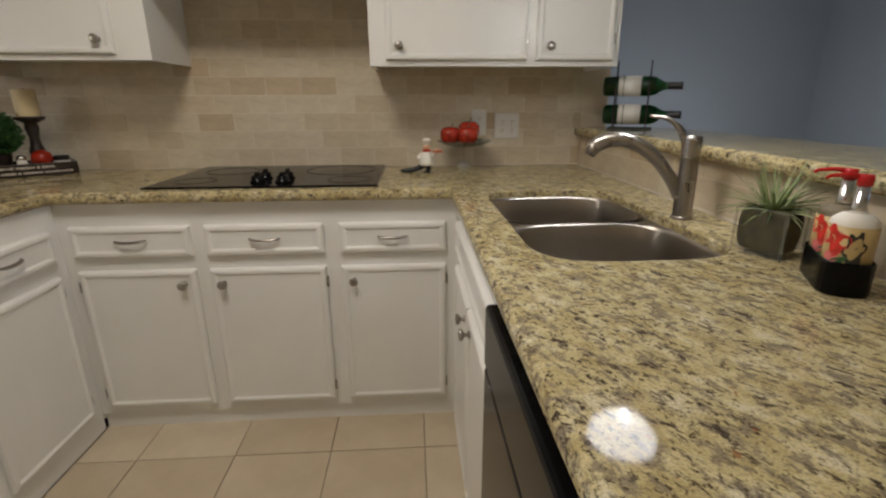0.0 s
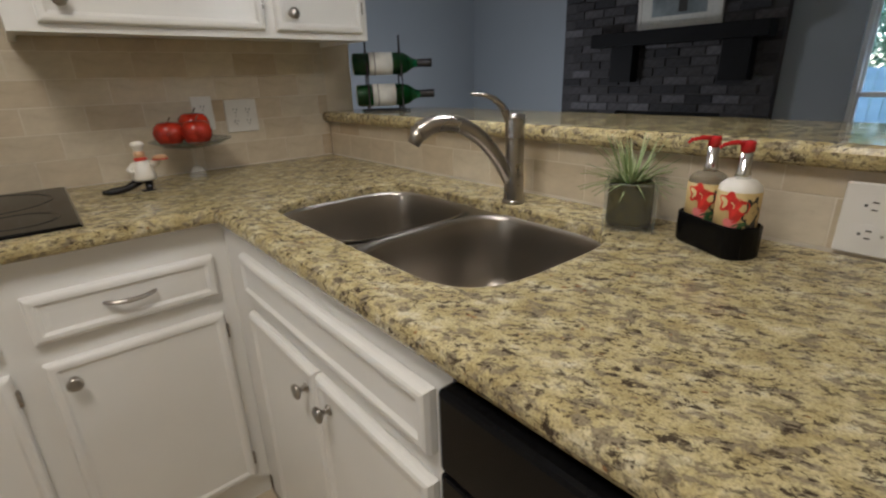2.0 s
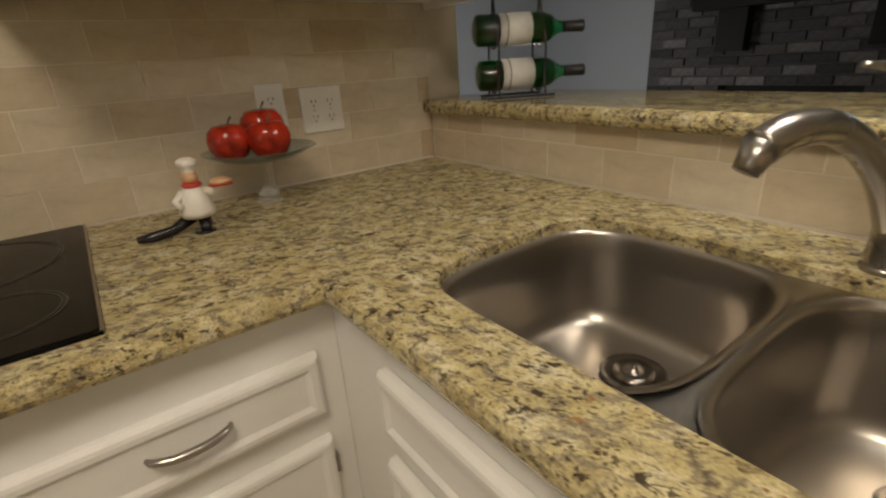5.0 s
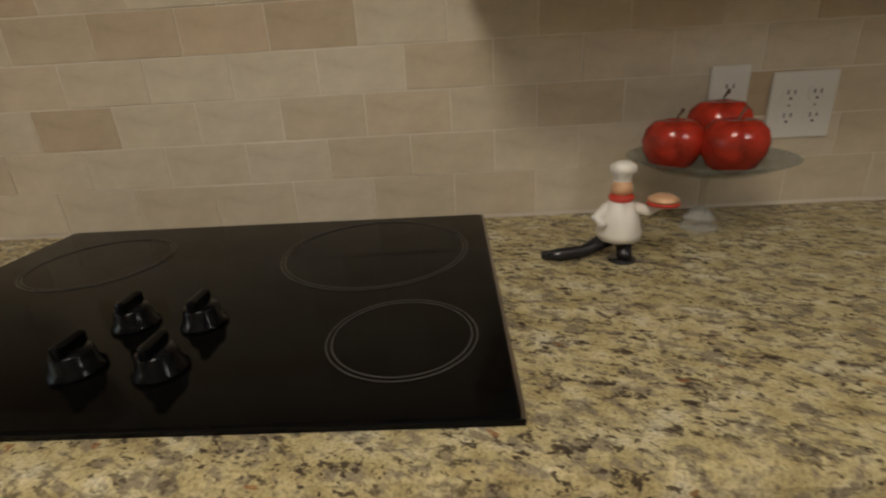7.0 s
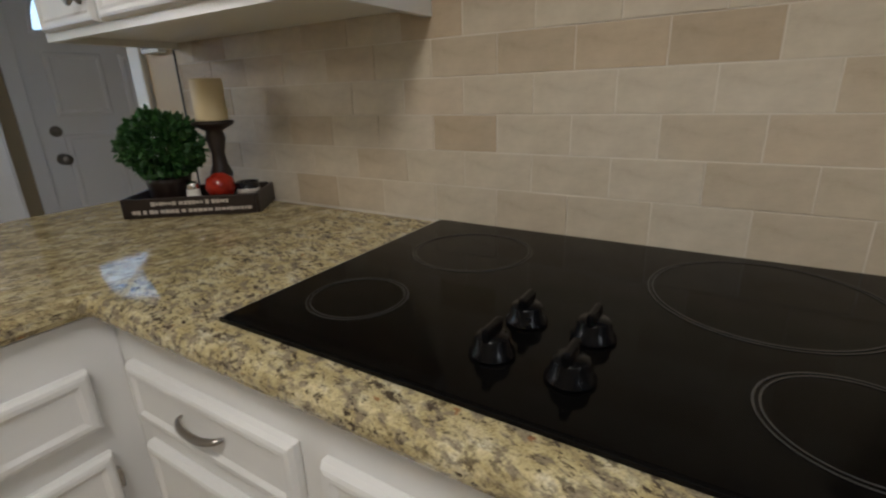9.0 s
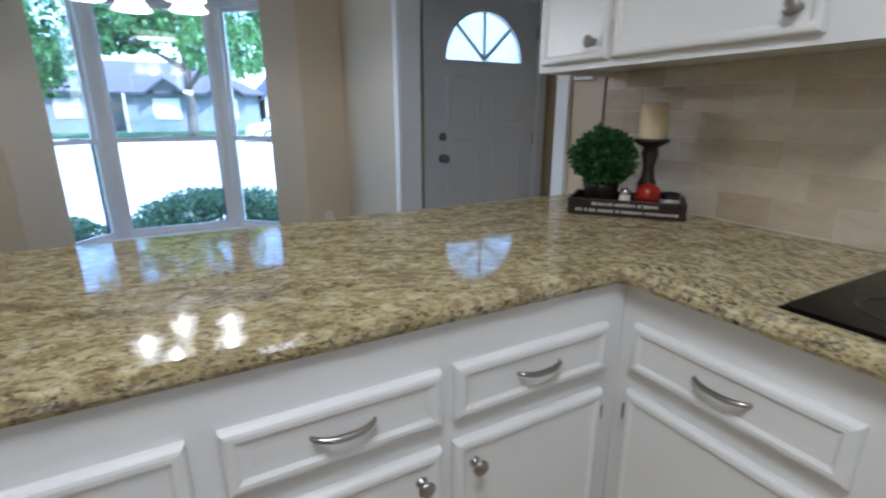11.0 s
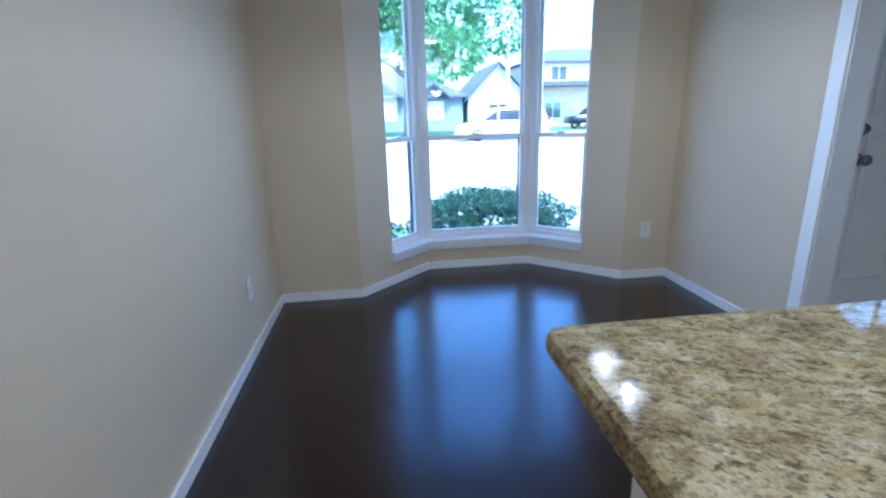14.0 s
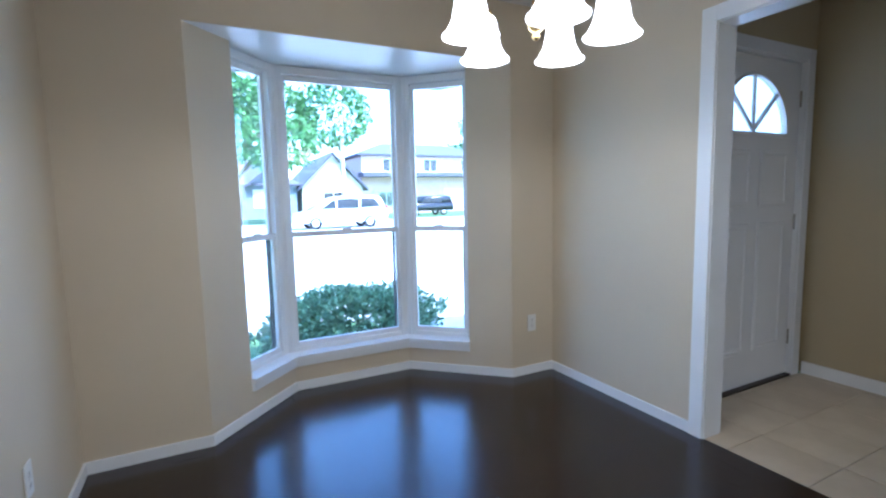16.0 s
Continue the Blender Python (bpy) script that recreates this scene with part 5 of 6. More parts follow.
for a, b in zip(*layers):
    for k in range(len(a)):
        bm.faces.new((a[k], a[(k + 1) % len(a)], b[(k + 1) % len(b)], b[k]))
slab_door = part("door_slab", bm, M_TRIM, fd)


def raised_panel(x0, x1, z0, z1):
    bm = routed(x1 - x0, z1 - z0, 0.014, 0.016, 0.006)
    ob = part("panel", bm, M_TRIM, fd)
    ob.matrix_basis = pose((x0 + x1) / 2, -0.0005, (z0 + z1) / 2)


for x0, x1 in ((0.115, DW / 2 - 0.05), (DW / 2 + 0.05, DW - 0.115)):
    raised_panel(x0, x1, 1.13, 1.47)
    raised_panel(x0, x1, 0.22, 1.03)
gl = part("fan_glass", prism([(0, 0), (0.001, 0), (0, 0.001)], 0, 0.001), M_FROST, fd)
bm = bmesh.new()
f0 = [bm.verts.new((FANX + (FANR - 0.001) * math.cos(a), 0.018, FANZ + (FANR - 0.001) * math.sin(a))) for a in np.linspace(0.002, math.pi - 0.002, 25)]
f1 = [bm.verts.new((v.co.x, 0.022, v.co.z)) for v in f0]
bm.faces.new(f0)
bm.faces.new(f1)
for k in range(25):
    bm.faces.new((f0[k], f0[(k + 1) % 25], f1[(k + 1) % 25], f1[k]))
bm.to_mesh(gl.data)
bm.free()
gl.visible_shadow = False
for ang in (90, 45, 135):
    a = radians(ang)
    part("muntin", tube([(FANX, 0.008, FANZ + 0.01), (FANX + (FANR - 0.002) * math.cos(a), 0.008, FANZ + (FANR - 0.002) * math.sin(a))], 0.014, 8, 0.9), M_TRIM, fd)
rim = curve_points([(FANX + (FANR + 0.010) * math.cos(a), -0.002, FANZ + (FANR + 0.010) * math.sin(a)) for a in np.linspace(0, math.pi, 13)], 3)
part("fan_moulding", tube(rim, 0.012, 8, 0.6), M_TRIM, fd)
part("fan_sill", box(FANX - FANR - 0.022, FANX + FANR + 0.022, -0.012, 0.0, FANZ - 0.026, FANZ - 0.001, 0.004), M_TRIM, fd)
M_AGED = steel("aged_nickel", (0.30, 0.28, 0.26), 0.32)
part("deadbolt", lathe([(0.0, 0.0), (0.030, 0.0), (0.030, 0.006), (0.022, 0.012), (0.020, 0.024), (0.0, 0.026)], 22, pose(0.085, -0.0005, 1.05, 90)), M_AGED, fd, "dark nickel deadbolt", True)
part("door_knob", lathe([(0.0, 0.0), (0.032, 0.0), (0.032, 0.006), (0.014, 0.012), (0.012, 0.030), (0.026, 0.040), (0.030, 0.052), (0.024, 0.064), (0.0, 0.068)], 22, pose(0.085, -0.0005, 0.895, 90)), M_AGED, fd, "dark nickel round knob", True)
for z in (0.25, 1.02, 1.80):
    part("hinge", tube([(DW + 0.002, -0.004, z - 0.05), (DW + 0.002, -0.004, z + 0.05)], 0.006, 8), M_NICKEL, fd)
structure("door_threshold", box(XDOOR - 0.12, XDOOR + 0.01, DY0, DY1, -0.004, 0.011, 0.003), M_ESPRESSO, "dark threshold under the front door", "threshold")

# ---- living room: fireplace ----
M_BRICK = mat("dark_brick", (0.12, 0.10, 0.09), 0.8)
_bi = M_BRICK.node_tree.nodes.new("ShaderNodeObjectInfo")
_bt = ramp_node(M_BRICK, _bi.outputs["Random"], [(0.0, (0.022, 0.022, 0.026)), (0.4, (0.050, 0.047, 0.050)), (0.75, (0.085, 0.080, 0.085)), (1.0, (0.14, 0.135, 0.145))])
_bn = noise_node(M_BRICK, 30.0, 6)
paint_to(M_BRICK, mix_node(M_BRICK, 0.8, _bt.outputs[0], ramp_node(M_BRICK, _bn.outputs[0], [(0.3, (0.6, 0.6, 0.6)), (0.7, (1.35, 1.35, 1.35))]).outputs[0], "MULTIPLY"))
bump(M_BRICK, _bn.outputs[0], 0.6, 0.006)
M_MORTAR = mottled("mortar", (0.065, 0.062, 0.065), 0.95, 0.2, 12.0, 0.5)
M_FIREBOX = mottled("firebox_black", (0.008, 0.008, 0.008), 0.9)
FY0, FY1 = -0.66, 1.21
BX0, BX1 = -0.32, 0.60
M_EBONY = mottled("black_stained_wood", (0.006, 0.006, 0.007), 0.6, 0.3, 14.0, 0.2, Specular_IOR_Level=0.2)
fp = thing("fireplace", (XFIRE - 0.10, 0, 0), "dark brick fireplace with black mantel shelf in the living room", "fireplace")
bm = bmesh.new()
add_box(bm, 0.012, 0.0995, FY0, BX0, 0, CEIL - 0.002)
add_box(bm, 0.012, 0.0995, BX1, FY1, 0, CEIL - 0.002)
add_box(bm, 0.012, 0.0995, BX0, BX1, 0.88, CEIL - 0.002)
part("core", bm, M_MORTAR, fp)
# Flat near-black panel across the fireplace opening.
part("firebox", box(0.09, 0.0990, BX0 + 0.001, BX1 - 0.001, 0.0, 0.879), M_FIREBOX, fp)
part("mantel", box(-0.16, 0.010, -0.62, 0.80, 1.425, 1.535, 0.006), M_EBONY, fp, "black wooden mantel shelf")
for y in (-0.41, 0.51):
    part("corbel", prism([(-0.12, y - 0.10), (0.011, y - 0.10), (0.011, y + 0.10), (-0.12, y + 0.10)], 1.13, 1.424), M_EBONY, fp)
me_brick = finish(box(0, 0.03, -0.098, 0.098, -0.030, 0.030, 0.003), "brick", M_BRICK)
rnd = random.Random(8)
for row in range(27):
    z = 0.40 + row * 0.0735
    y = FY0 + (0.10 if row % 2 else 0.0) + 0.10
    while y < FY1 - 0.05:
        if not (BX0 - 0.09 < y < BX1 + 0.09 and z < 0.91) and z < CEIL - 0.05:
            b = new("brick", me_brick)
            b.parent = fp
            b.matrix_basis = pose(-0.002 - rnd.uniform(0, 0.006), min(y, FY1 - 0.10), z, 0, 0, 0)
        y += 0.207
pic = thing("framed_picture", pose(XFIRE - 0.118, 0.095, 1.5365, 0, -4, 0), "framed landscape picture with pale mat on the mantel", "picture")
M_FRAME = mottled("silver_frame", (0.62, 0.60, 0.55), 0.4)
M_ART = mottled("dark_landscape", (0.20, 0.23, 0.24), 0.6, 0.5, 5.0, 0.0)
bm = bmesh.new()
for y0, y1, z0, z1 in ((-0.34, 0.34, 0.0, 0.03), (-0.34, 0.34, 0.47, 0.50), (-0.34, -0.31, 0.03, 0.47), (0.31, 0.34, 0.03, 0.47)):
    add_box(bm, -0.012, 0.012, y0, y1, z0, z1, 0.003)
part("frame", bm, M_FRAME, pic)
part("mat_board", box(-0.004, 0.004, -0.31, 0.31, 0.03, 0.47), M_LABEL, pic)
part("artwork", box(-0.006, -0.0045, -0.22, 0.22, 0.10, 0.40), M_ART, pic)
part("dark_shape", box(-0.0075, -0.0062, -0.07, 0.0, 0.12, 0.30), M_DOTS, pic)

# ---- outside ----
M_LAWN = mottled("lawn_green", (0.09, 0.16, 0.05), 0.9, 0.35, 2.0, 0.6, 90.0)
M_CONC = mottled("concrete", (0.60, 0.58, 0.54), 0.85, 0.07, 0.8, 0.3, 60.0)
M_ROAD = mottled("pale_street", (0.48, 0.47, 0.45), 0.85, 0.07, 0.6, 0.3, 60.0)
M_HEDGE = leafy("hedge_leaf", (0.10, 0.19, 0.10), (0.30, 0.44, 0.26))
M_TREE = leafy("tree_leaf", (0.030, 0.085, 0.020), (0.13, 0.27, 0.07))
M_BARK = mottled("grey_bark", (0.17, 0.145, 0.12), 0.9, 0.3, 8.0, 0.8, 40.0)
# The violet-blue of distant haze is mixed into the grey shingle colour.
M_ROOF = mottled("hazy_grey_shingle", (0.10, 0.098, 0.125), 0.9, 0.2, 3.0, 0.6, 30.0)
M_WALLA = mottled("blue_grey_siding", (0.24, 0.26, 0.30), 0.8, 0.08, 2.0)
M_WALLB = mottled("cream_siding", (0.66, 0.60, 0.50), 0.8, 0.06, 2.0)
M_WALLC = mottled("pale_brick", (0.60, 0.46, 0.37), 0.85, 0.1, 3.0)
M_DARKWIN = mottled("dark_window", (0.03, 0.035, 0.045), 0.08, 0.1)
M_CARW = mottled("white_car_paint", (0.78, 0.78, 0.78), 0.2, 0.02)
M_CARB = mottled("black_car_paint", (0.012, 0.013, 0.016), 0.15, 0.1)
M_TYRE = mottled("tyre_rubber", (0.02, 0.02, 0.02), 0.8)
M_RIM = mat("alloy_rim", (0.6, 0.6, 0.62), 0.3, 1.0)
M_FENCE = mottled("weathered_fence", (0.34, 0.39, 0.46), 0.85, 0.15, 4.0, 0.4, 50.0)
GZ = -0.24
structure("ground", box(-500, 500, -500, 500, GZ - 1.0, GZ), M_LAWN, "green lawn and ground to the horizon", "ground")
structure("pavement_drive", box(-24.0, -7.6, -30, 40, GZ - 0.02, GZ + 0.02), M_CONC, "bright sunlit concrete forecourt", "pavement")
structure("pavement_walk", box(-7.6, -5.4, -0.62, 0.9, GZ - 0.02, GZ + 0.02), M_CONC, "pale concrete walk to the front door", "pavement")
structure("road", box(-32.0, -24.004, -120, 120, GZ - 0.02, GZ + 0.004), M_ROAD, "pale sunlit concrete street", "road")
structure("pavement_kerb", box(-32.25, -32.0, -120, 120, GZ - 0.02, GZ + 0.13), M_CONC, "concrete kerb along the street", "kerb")


def hedge(name, place, radii, seed, count, label, leaf=0.042):
    th = thing(name, place, label, "bush")
    v1 = leaf_ball((0, 0, radii[2] * 0.9), radii, count * 2, leaf, seed, 0.75)
    v2 = leaf_ball((0, 0, radii[2] * 0.8), tuple(r * 0.75 for r in radii), count // 3, 0.09, seed + 1, 1)
    v1 = ([Vector((p.x, p.y, max(0.0, p.z))) for p in v1[0]], v1[1])
    v2 = ([Vector((p.x, p.y, max(0.0, p.z))) for p in v2[0]], v2[1])
    leaves_part("foliage", [v1, v2], M_HEDGE, th)
    part("stem", tube([(0, 0, 0), (0.03, 0.02, radii[2])], [0.03, 0.015], 8), M_BARK, th)
    return th


hedge("hedge_bush", (-6.40, -1.14, GZ), (0.42, 0.88, 0.36), 11, 5200, "low rounded green bush outside the bay window")
hedge("hedge_bush", (-6.15, -2.75, GZ), (0.42, 0.62, 0.30), 21, 3600, "low rounded green bush outside the bay window")


def tree(place, height, spread, seed, label, count=16000, leaf=0.34):
    th = thing("tree", place, label, "tree")
    rn = random.Random(seed)
    bm = bmesh.new()
    add_tube(bm, curve_points([(0, 0, -0.1), (0.1, 0.05, height * 0.2), (-0.1, 0.1, height * 0.45), (0.1, 0, height * 0.8)], 5), [0.34 - 0.016 * k for k in range(16)], 10)
    lists = []
    for k in range(11):
        a = 6.283 * k / 11 + rn.uniform(-0.3, 0.3)
        z0 = height * rn.uniform(0.26, 0.55)
        ln = spread * rn.uniform(0.55, 1.0)
        tip = Vector((ln * math.cos(a), ln * math.sin(a), min(height * 0.9, z0 + ln * rn.uniform(0.15, 0.7))))
        midp = tip * 0.5 + Vector((0, 0, z0 * 0.5 + 0.4))
        add_tube(bm, curve_points([(0, 0, z0), midp, tip], 4), [0.14, 0.12, 0.10, 0.09, 0.08, 0.06, 0.05, 0.04, 0.02], 7)
        r = spread * rn.uniform(0.26, 0.42)
        lists.append(leaf_ball(tip, (r, r, r * 0.72), count // 16, leaf, seed * 31 + k, 0.3))
        lists.append(leaf_ball(midp + Vector((0, 0, 0.8)), (r * 0.8, r * 0.8, r * 0.6), count // 32, leaf, seed * 57 + k, 0.3))
    lists.append(leaf_ball((0, 0, height * 0.9), (spread * 0.5, spread * 0.5, spread * 0.35), count // 8, leaf, seed * 91, 0.3))
    part("trunk", bm, M_BARK, th, "grey forking trunk and limbs", True)
    leaves_part("crown", lists, M_TREE, th, "loose green crown of small leaves")
    return th


tree((-34.5, -0.4, GZ), 10.5, 6.6, 3, "broad green shade tree across the street")
tree((-36.5, -13.0, GZ), 10.5, 6.5, 5, "green shade tree beyond the street")
tree((-52.0, 28.0, GZ), 11.0, 5.0, 9, "green tree behind the far houses", 9000)
tree((8.5, -3.6, GZ), 4.0, 2.2, 6, "small green garden tree behind the fence", 6000, 0.16)
hedge("shrub", (-40.0, 11.2, GZ), (1.4, 2.6, 1.3), 41, 2600, "wide green shrub before the far house")
hedge("shrub", (-43.5, -2.6, GZ), (0.8, 1.7, 0.75), 45, 1500, "trimmed green shrub before the far house")
hedge("shrub", (-42.0, 7.4, GZ), (0.9, 1.3, 0.9), 43, 1500, "trimmed green shrub before the far house")

hedge("shrub", (11.6, -2.6, GZ), (1.3, 2.4, 1.55), 61, 9000, "tall green shrubs behind the garden fence", 0.10)
hedge("shrub", (11.9, 1.2, GZ), (1.3, 2.3, 1.75), 63, 9000, "tall green shrubs behind the garden fence", 0.10)
fence = thing("garden_fence", (9.6, 0, GZ), "weathered wooden garden fence seen through the window", "fence")
me_board = finish(box(-0.012, 0.012, -0.068, 0.068, 0.02, 1.42, 0.003), "board", M_FENCE)
for k in range(52):
    b = new("board", me_board)
    b.parent = fence
    b.matrix_basis = pose(0, -6.2 + k * 0.145, 0)
for z in (0.4, 1.15):
    part("rail", box(0.013, 0.05, -6.3, 1.4, z, z + 0.09), M_FENCE, fence)


def house(place, w, d, eave, ridge, wall, gable, label, windows, pane_paint=None):
    """A house whose front looks towards +x; its width w lies along y."""
    th = thing("house", place, label, "house")
    part("wall", box(-d, 0, -w / 2, w / 2, 0, eave), wall, th)
    o = 0.45
    bm = bmesh.new()
    if gable:
        pts = [(-w / 2 - o, eave - 0.15), (0, ridge), (w / 2 + o, eave - 0.15), (w / 2 + o, eave - 0.35), (0, ridge - 0.22), (-w / 2 - o, eave - 0.35)]
        a = [bm.verts.new((o, y, z)) for y, z in pts]
        b = [bm.verts.new((-d - o, y, z)) for y, z in pts]
        for k in range(6):
            bm.faces.new((a[k], a[(k + 1) % 6], b[(k + 1) % 6], b[k]))
        for lp in (a, b):
            bm.faces.new((lp[0], lp[1], lp[4], lp[5]))
            bm.faces.new((lp[1], lp[2], lp[3], lp[4]))
        g = bmesh.new()
        q = [(-w / 2, eave), (w / 2, eave), (0, ridge - 0.25)]
        ga = [g.verts.new((0, y, z)) for y, z in q]
        gb = [g.verts.new((-d, y, z)) for y, z in q]
        g.faces.new(ga)
        g.faces.new(gb)
        for k in range(3):
            g.faces.new((ga[k], ga[(k + 1) % 3], gb[(k + 1) % 3], gb[k]))
        part("gable", g, wall, th)
    else:
        base = [(o, -w / 2 - o), (o, w / 2 + o), (-d - o, w / 2 + o), (-d - o, -w / 2 - o)]
        top = [(-d * 0.5, -w / 2 + d * 0.42), (-d * 0.5, w / 2 - d * 0.42)]
        lo = [bm.verts.new((x, y, eave - 0.06)) for x, y in base]
        mi = [bm.verts.new((x, y, eave + 0.10)) for x, y in base]
        t = [bm.verts.new((x, y, ridge)) for x, y in top]
        bm.faces.new(lo)
        for k in range(4):
            bm.faces.new((lo[k], lo[(k + 1) % 4], mi[(k + 1) % 4], mi[k]))
        bm.faces.new((mi[0], mi[1], t[1], t[0]))
        bm.faces.new((mi[1], mi[2], t[1]))
        bm.faces.new((mi[2], mi[3], t[0], t[1]))
        bm.faces.new((mi[3], mi[0], t[0]))
    part("roof", bm, M_ROOF, th, "grey shingle roof")
    for y, z, ww, hh in windows:
        fr = bmesh.new()
        for y0, y1, z0, z1 in ((y - ww / 2 - 0.1, y + ww / 2 + 0.1, z + hh / 2, z + hh / 2 + 0.1), (y - ww / 2 - 0.1, y + ww / 2 + 0.1, z - hh / 2 - 0.1, z - hh / 2), (y - ww / 2 - 0.1, y - ww / 2, z - hh / 2, z + hh / 2), (y + ww / 2, y + ww / 2 + 0.1, z - hh / 2, z + hh / 2), (y - 0.03, y + 0.03, z - hh / 2, z + hh / 2)):
            add_box(fr, 0.002, 0.06, y0, y1, z0, z1)
        wn = part("window", fr, M_TRIM, th)
        part("pane", box(0.004, 0.02, y - ww / 2, y + ww / 2, z - hh / 2, z + hh / 2), pane_paint or (M_DARKWIN if hh < 2.0 else M_TRIM), wn)
    return th


low_house = house((-46, -2.2, GZ), 15, 9, 2.9, 5.6, M_WALLA, False, "low blue-grey house with dark hip roof across the street", [(0.5, 1.75, 1.7, 1.4), (4.8, 1.75, 1.7, 1.4), (-5.9, 1.75, 1.4, 1.2)], M_TRIM)
for y in (0.5, 4.8):
    bm = bmesh.new()
    rows = [[bm.verts.new((x, y + q, z)) for q, z in ((-1.7, 2.80), (0, 4.15), (1.7, 2.80), (1.7, 2.60), (0, 3.92), (-1.7, 2.60))] for x in (0.75, -2.6)]
    for k in range(6):
        bm.faces.new((rows[0][k], rows[0][(k + 1) % 6], rows[1][(k + 1) % 6], rows[1][k]))
    for lp in rows:
        bm.faces.new((lp[0], lp[1], lp[4], lp[5]))
        bm.faces.new((lp[1], lp[2], lp[3], lp[4]))
    part("gable_roof", bm, M_ROOF, low_house, "small grey gable over a window")
    bm = bmesh.new()
    face = [bm.verts.new((x, y + q, z)) for x in (0.25, 0.30) for q, z in ((-1.45, 2.78), (1.45, 2.78), (0, 3.90))]
    bm.faces.new(face[:3])
    bm.faces.new(face[3:])
    for k in range(3):
        bm.faces.new((face[k], face[(k + 1) % 3], face[3 + (k + 1) % 3], face[3 + k]))
    part("gable_front", bm, M_WALLA, low_house)
part("front_door", box(0.002, 0.05, -3.7, -2.5, 0.1, 2.4), M_DARKWIN, low_house, "dark front door in its recess")
part("porch_post", box(0.5, 0.65, -2.35, -2.2, 0.0, 2.85), M_TRIM, low_house)
house((-46, 8.6, GZ), 5.6, 10, 2.7, 5.9, M_WALLB, True, "cream gabled house front across the street", [(0.0, 1.5, 1.8, 1.4)])
house((-48, 19.5, GZ), 15, 9, 5.9, 7.6, M_WALLC, False, "two-storey pale house with grey roof across the street", [(-5.0, 1.5, 1.6, 1.4), (4.0, 1.3, 4.6, 2.2), (-4.5, 4.9, 1.5, 1.2), (0.0, 4.9, 1.5, 1.2), (4.5, 4.9, 1.5, 1.2)])
part("porch_roof", prism([(0.0, -7.9), (1.8, -7.9), (1.8, 7.9), (0.0, 7.9)], 3.7, 4.1), M_ROOF, [o for o in scene.objects if o.name.startswith("house") and o.parent is None][-1], "low grey porch roof band")

pole = thing("utility_pole", (-33.2, 6.1, GZ), "tall pale wooden utility pole beside the street", "pole")
part("shaft", tube([(0, 0, -0.2), (0, 0, 9.5)], [0.15, 0.10], 12), M_WALLB, pole, "", True)
part("cross_arm", box(-0.05, 0.05, -1.0, 1.0, 8.7, 8.82), M_BARK, pole)


def car(place, paint, label, side, L=4.9, W=1.85):
    """A parked car, its length along y, its nose towards -y. side: (y, z) pairs of the lower body and the cabin."""
    th = thing("car", place, label, "car")
    lower, cabin, glassy = side

    def loft(outline, rings):
        bm = bmesh.new()
        rows = [[bm.verts.new((x, y * f, zc + (z - zc) * g)) for y, z in outline] for x, f, g, zc in rings]
        for a, b in zip(rows, rows[1:]):
            for k in range(len(a)):
                bm.faces.new((a[k], a[(k + 1) % len(a)], b[(k + 1) % len(b)], b[k]))
        bm.faces.new(rows[0])
        bm.faces.new(rows[-1])
        return bm
    h = W / 2
    part("body", loft(lower, [(-h, 0.97, 0.9, 0.6), (-h + 0.08, 1, 1, 0.6), (h - 0.08, 1, 1, 0.6), (h, 0.97, 0.9, 0.6)]), paint, th, "", True)
    part("cabin", loft(cabin, [(-h + 0.10, 0.97, 0.96, 0.9), (-h + 0.2, 1, 1, 0.9), (h - 0.2, 1, 1, 0.9), (h - 0.10, 0.97, 0.96, 0.9)]), paint, th, "", True)
    for pts in glassy:
        bm = bmesh.new()
        a = [bm.verts.new((h - 0.105, y, z)) for y, z in pts]
        b = [bm.verts.new((h - 0.075, y, z)) for y, z in pts]
        bm.faces.new(a)
        bm.faces.new(b)
        for k in range(len(a)):
            bm.faces.new((a[k], a[(k + 1) % len(a)], b[(k + 1) % len(b)], b[k]))
        part("side_window", bm, M_DARKWIN, th)
    for y in (-L * 0.30, L * 0.29):
        for x, s in ((h - 0.10, 1), (-h + 0.10, -1)):
            wh = part("wheel", lathe([(0.20, -0.1), (0.30, -0.1), (0.33, -0.07), (0.33, 0.07), (0.30, 0.1), (0.20, 0.1), (0.20, -0.1)], 24, pose(x, y, 0.33, 0, 90)), M_TYRE, th, "black rubber tyre", True)
            part("rim", lathe([(0.0, 0.105 * s), (0.10, 0.10 * s), (0.20, 0.085 * s), (0.21, 0.0), (0.0, 0.0)], 20, pose(x, y, 0.33, 0, 90)), M_RIM, wh)
    part("tail_lamp", box(h - 0.16, h - 0.02, L / 2 - 0.14, L / 2 - 0.02, 0.8, 1.15, 0.02), M_PUMP, th, "red tail lamp")
    part("head_lamp", box(h - 0.30, h - 0.05, -L / 2 + 0.02, -L / 2 + 0.16, 0.68, 0.82, 0.02), M_PLATE, th)
    return th


van_low = [(-2.45, 0.32), (-2.45, 0.62), (-2.25, 0.82), (-1.55, 0.98), (2.40, 1.02), (2.46, 0.75), (2.44, 0.32)]
van_cab = [(-1.75, 0.94), (-0.65, 1.55), (-0.2, 1.68), (1.7, 1.70), (2.12, 1.58), (2.42, 0.98)]
van_glass = [[(-1.15, 1.04), (-0.55, 1.47), (-0.40, 1.52), (-0.40, 1.04)], [(-0.30, 1.04), (-0.30, 1.54), (0.85, 1.57), (0.85, 1.04)], [(0.95, 1.06), (0.95, 1.57), (1.70, 1.56), (2.08, 1.10)]]
car((-27.5, 4.25, GZ + 0.005), M_CARW, "white minivan parked on the street", (van_low, van_cab, van_glass))
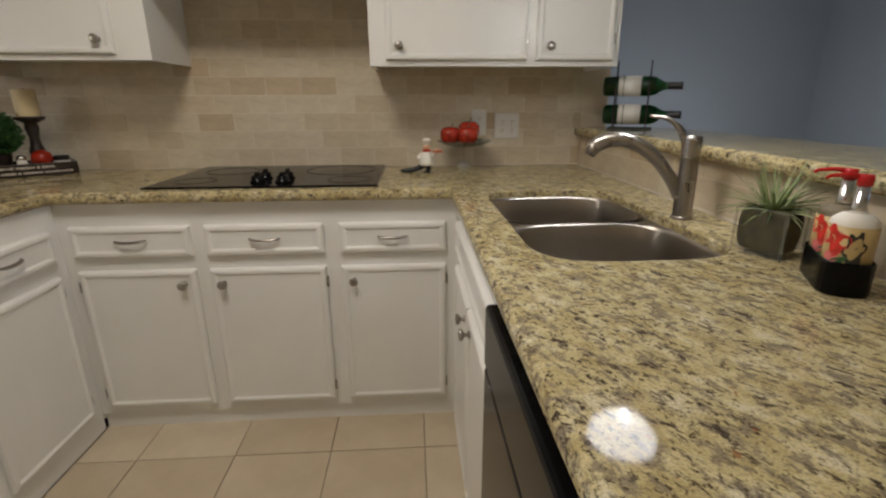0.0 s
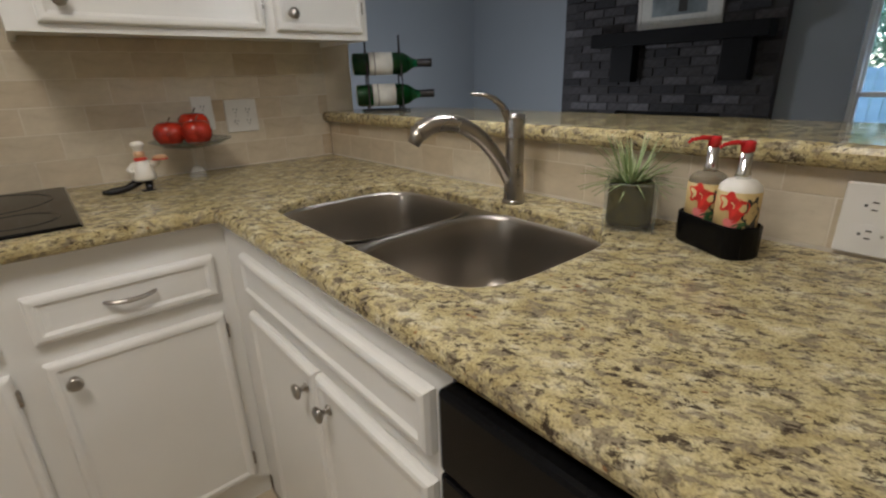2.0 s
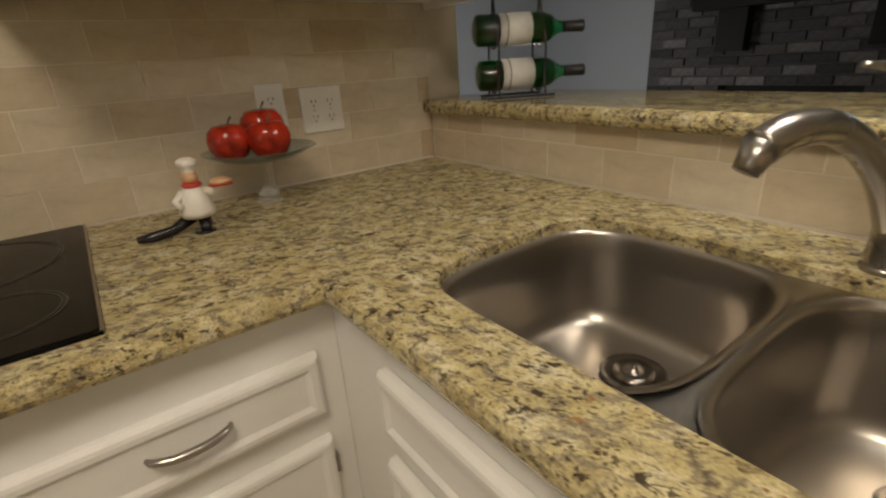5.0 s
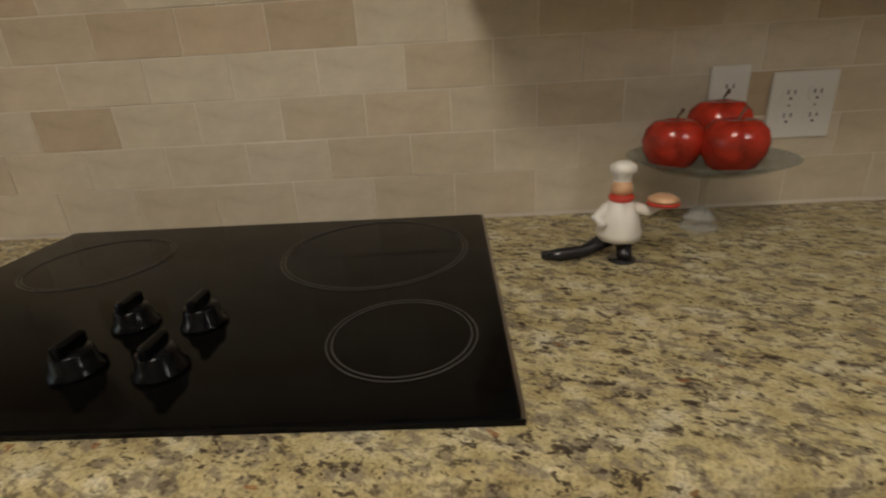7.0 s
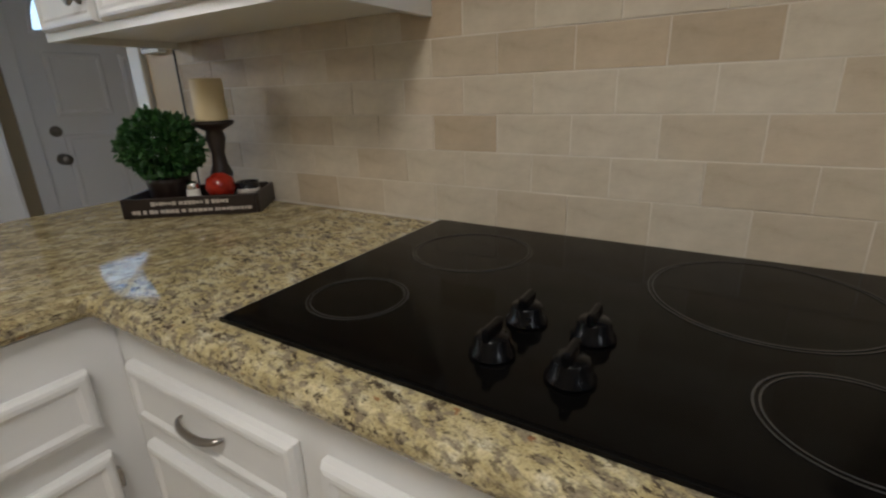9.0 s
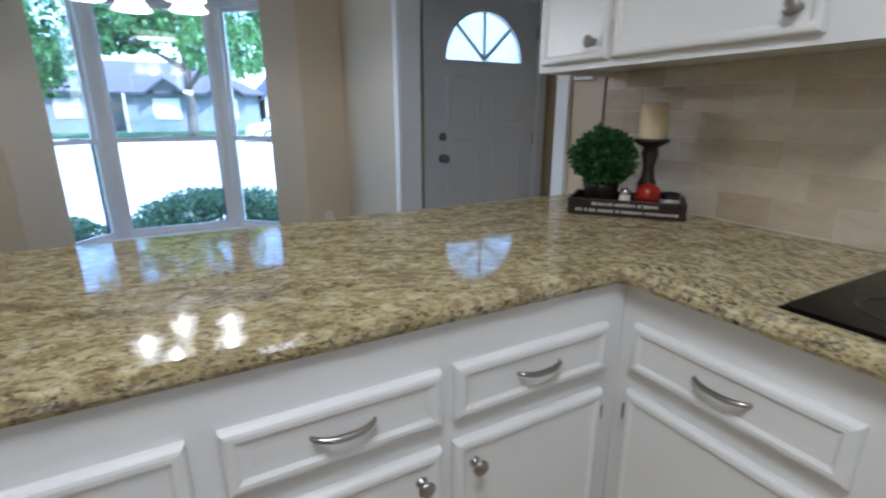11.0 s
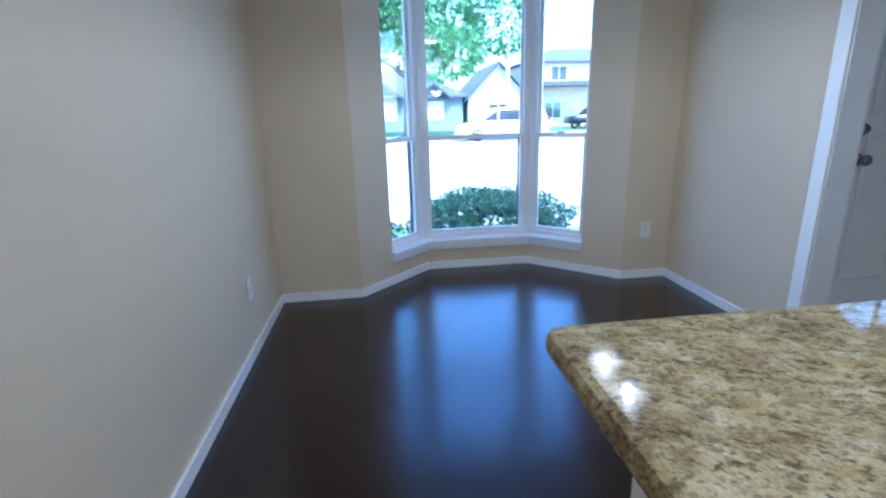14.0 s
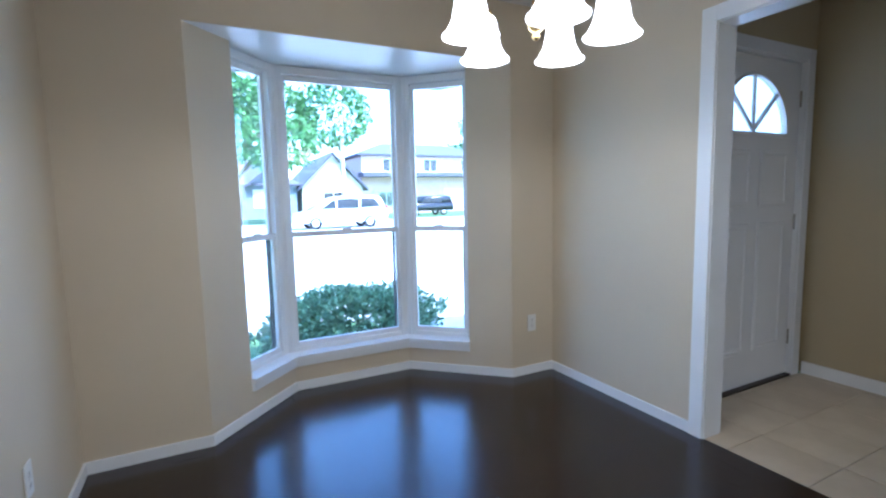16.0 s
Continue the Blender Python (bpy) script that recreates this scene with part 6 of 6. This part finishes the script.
suv_low = [(-2.3, 0.40), (-2.3, 0.85), (-2.1, 1.0), (-1.1, 1.08), (2.2, 1.10), (2.28, 0.8), (2.26, 0.40)]
suv_cab = [(-1.25, 1.02), (-0.55, 1.60), (-0.2, 1.70), (1.7, 1.70), (2.05, 1.58), (2.22, 1.05)]
suv_glass = [[(-0.85, 1.12), (-0.45, 1.50), (0.1, 1.55), (0.1, 1.12)], [(0.2, 1.12), (0.2, 1.55), (1.1, 1.56), (1.1, 1.12)]]
car((-40.0, 15.2, GZ), M_CARB, "black car parked by the far house", (suv_low, suv_cab, suv_glass), 4.5)

# ---- pieces: wall tiles, floor tiles, planks ----
rnd = random.Random(12)
wall_k = bpy.data.objects["wall_kitchen"]
structure("grout_bed", box(XTILE, XBAR - 0.001, 0.0012, 0.0075, CT - 0.03, 1.90), M_GROUT, "pale grout between the backsplash tiles", "wall")
TW, TH_ = 0.1575, 0.0782


def tile_mesh(w, h, t=0.0075):
    return finish(box(-w / 2, w / 2, 0, t, -h / 2, h / 2, 0.0008), "tile", M_TILE)


full_tile = tile_mesh(TW - 0.0022, TH_ - 0.0022)
cut = {}
for row in range(12):
    z0 = CT + 0.001 + (0 if row == 0 else 0.086 + (row - 1) * TH_)
    h = 0.086 if row == 0 else TH_
    x = -0.392 + (0.0 if row % 2 else TW / 2) - 13 * TW
    while x < XBAR:
        a, b = max(x, XTILE + 0.001), min(x + TW, XBAR - 0.001)
        if b - a > 0.012:
            if b - a > TW - 0.001 and row:
                me = full_tile
            else:
                key = (round(b - a, 3), h)
                me = cut.get(key) or cut.setdefault(key, tile_mesh(b - a - 0.0022, h - 0.0022))
            t = new("tile", me)
            t.parent = wall_k
            t.matrix_basis = pose((a + b) / 2, rnd.uniform(-0.0007, 0.0007), z0 + h / 2, rnd.uniform(-0.25, 0.25), 0, rnd.uniform(-0.25, 0.25))
        x += TW
wall_b = bpy.data.objects["wall_bar"]
structure("grout_bar", box(XBAR + 0.0012, XBAR + 0.0075, YEND, -0.0015, CT - 0.03, 1.0505), M_GROUT, "pale grout between the bar tiles", "wall")
for row, (z0, h) in enumerate(((CT + 0.001, 0.086), (CT + 0.087, 0.0485))):
    y = -0.004 - (TW / 2 if row else 0) + 0.0
    y = 0.0 if row == 0 else TW / 2
    while y > YEND + 0.02:
        a, b = max(y - TW, YEND), min(y, -0.0085)
        if b - a > 0.02:
            key = (round(b - a, 3), h)
            me = cut.get(key) or cut.setdefault(key, tile_mesh(b - a - 0.0022, h - 0.0022))
            t = new("tile", me)
            t.parent = wall_b
            t.matrix_basis = pose(XBAR + rnd.uniform(-0.0005, 0.0005), (a + b) / 2, z0 + h / 2, 0, 0, -90)
        y -= TW


def lay_floor(parent, x0, x1, y0, y1, px, py, size, mesh_of, zf=0.0, skip=None):
    k = 0
    x = px - size * math.ceil((px - x0) / size)
    while x < x1:
        y = py - size * math.ceil((py - y0) / size)
        while y < y1:
            a, b, c, d = max(x, x0), min(x + size, x1), max(y, y0), min(y + size, y1)
            if b - a > 0.02 and d - c > 0.02 and not (skip and skip(a, b, c, d)):
                key = (round(b - a, 3), round(d - c, 3))
                me = mesh_of.get(key) or mesh_of.setdefault(key, finish(box(-(b - a) / 2 + 0.002, (b - a) / 2 - 0.002, -(d - c) / 2 + 0.002, (d - c) / 2 - 0.002, -0.006, 0.0, 0.0015), "tile", M_FTILE))
                t = new("tile", me)
                t.parent = parent
                t.matrix_basis = pose((a + b) / 2, (c + d) / 2, zf + rnd.uniform(-0.0004, 0.0004), 0, 0, 0)
            y += size
        x += size


ft = {}
lay_floor(kfloor, XPF + 0.0, XSF, YLEFT, YFACE + 0.05, -0.462, -0.800, 0.352, ft, KFZ)
lay_floor(ffloor, XDOOR + 0.012, 0.9, YRIGHT, YFOYER, -3.4, 0.1, 0.345, ft)

PW = 0.125
planks = {}
row = 0
y = YLEFT
while y < YRIGHT:
    x = XWIN - 0.54 + rnd.uniform(-0.9, 0.0)
    while x < XPF - 0.02:
        ln = rnd.choice((0.9, 1.05, 1.2))
        a, b = x, min(x + ln, XPF - 0.02)
        lo = XWIN
        ym = y + PW / 2
        if b0.y < ym < b3.y:
            lo = max(-5.20, XWIN - 1.01 * min(ym - b0.y - PW / 2, b3.y - ym - PW / 2)) if ym - b0.y > PW / 2 and b3.y - ym > PW / 2 else XWIN
        a = max(a, lo)
        d = min(y + PW, YRIGHT)
        if b - a > 0.03:
            key = (round(b - a, 2), round(d - y, 3))
            w2 = key[0] / 2
            me = planks.get(key) or planks.setdefault(key, finish(box(-w2 + 0.0002, w2 - 0.0002, -(d - y) / 2 + 0.0001, (d - y) / 2 - 0.0001, -0.0035, 0.0, 0.0002), "plank", M_WOOD))
            p = new("plank", me)
            p.parent = dfloor
            p.matrix_basis = pose((a + b) / 2, (y + d) / 2, 0)
        x += ln
    y += PW
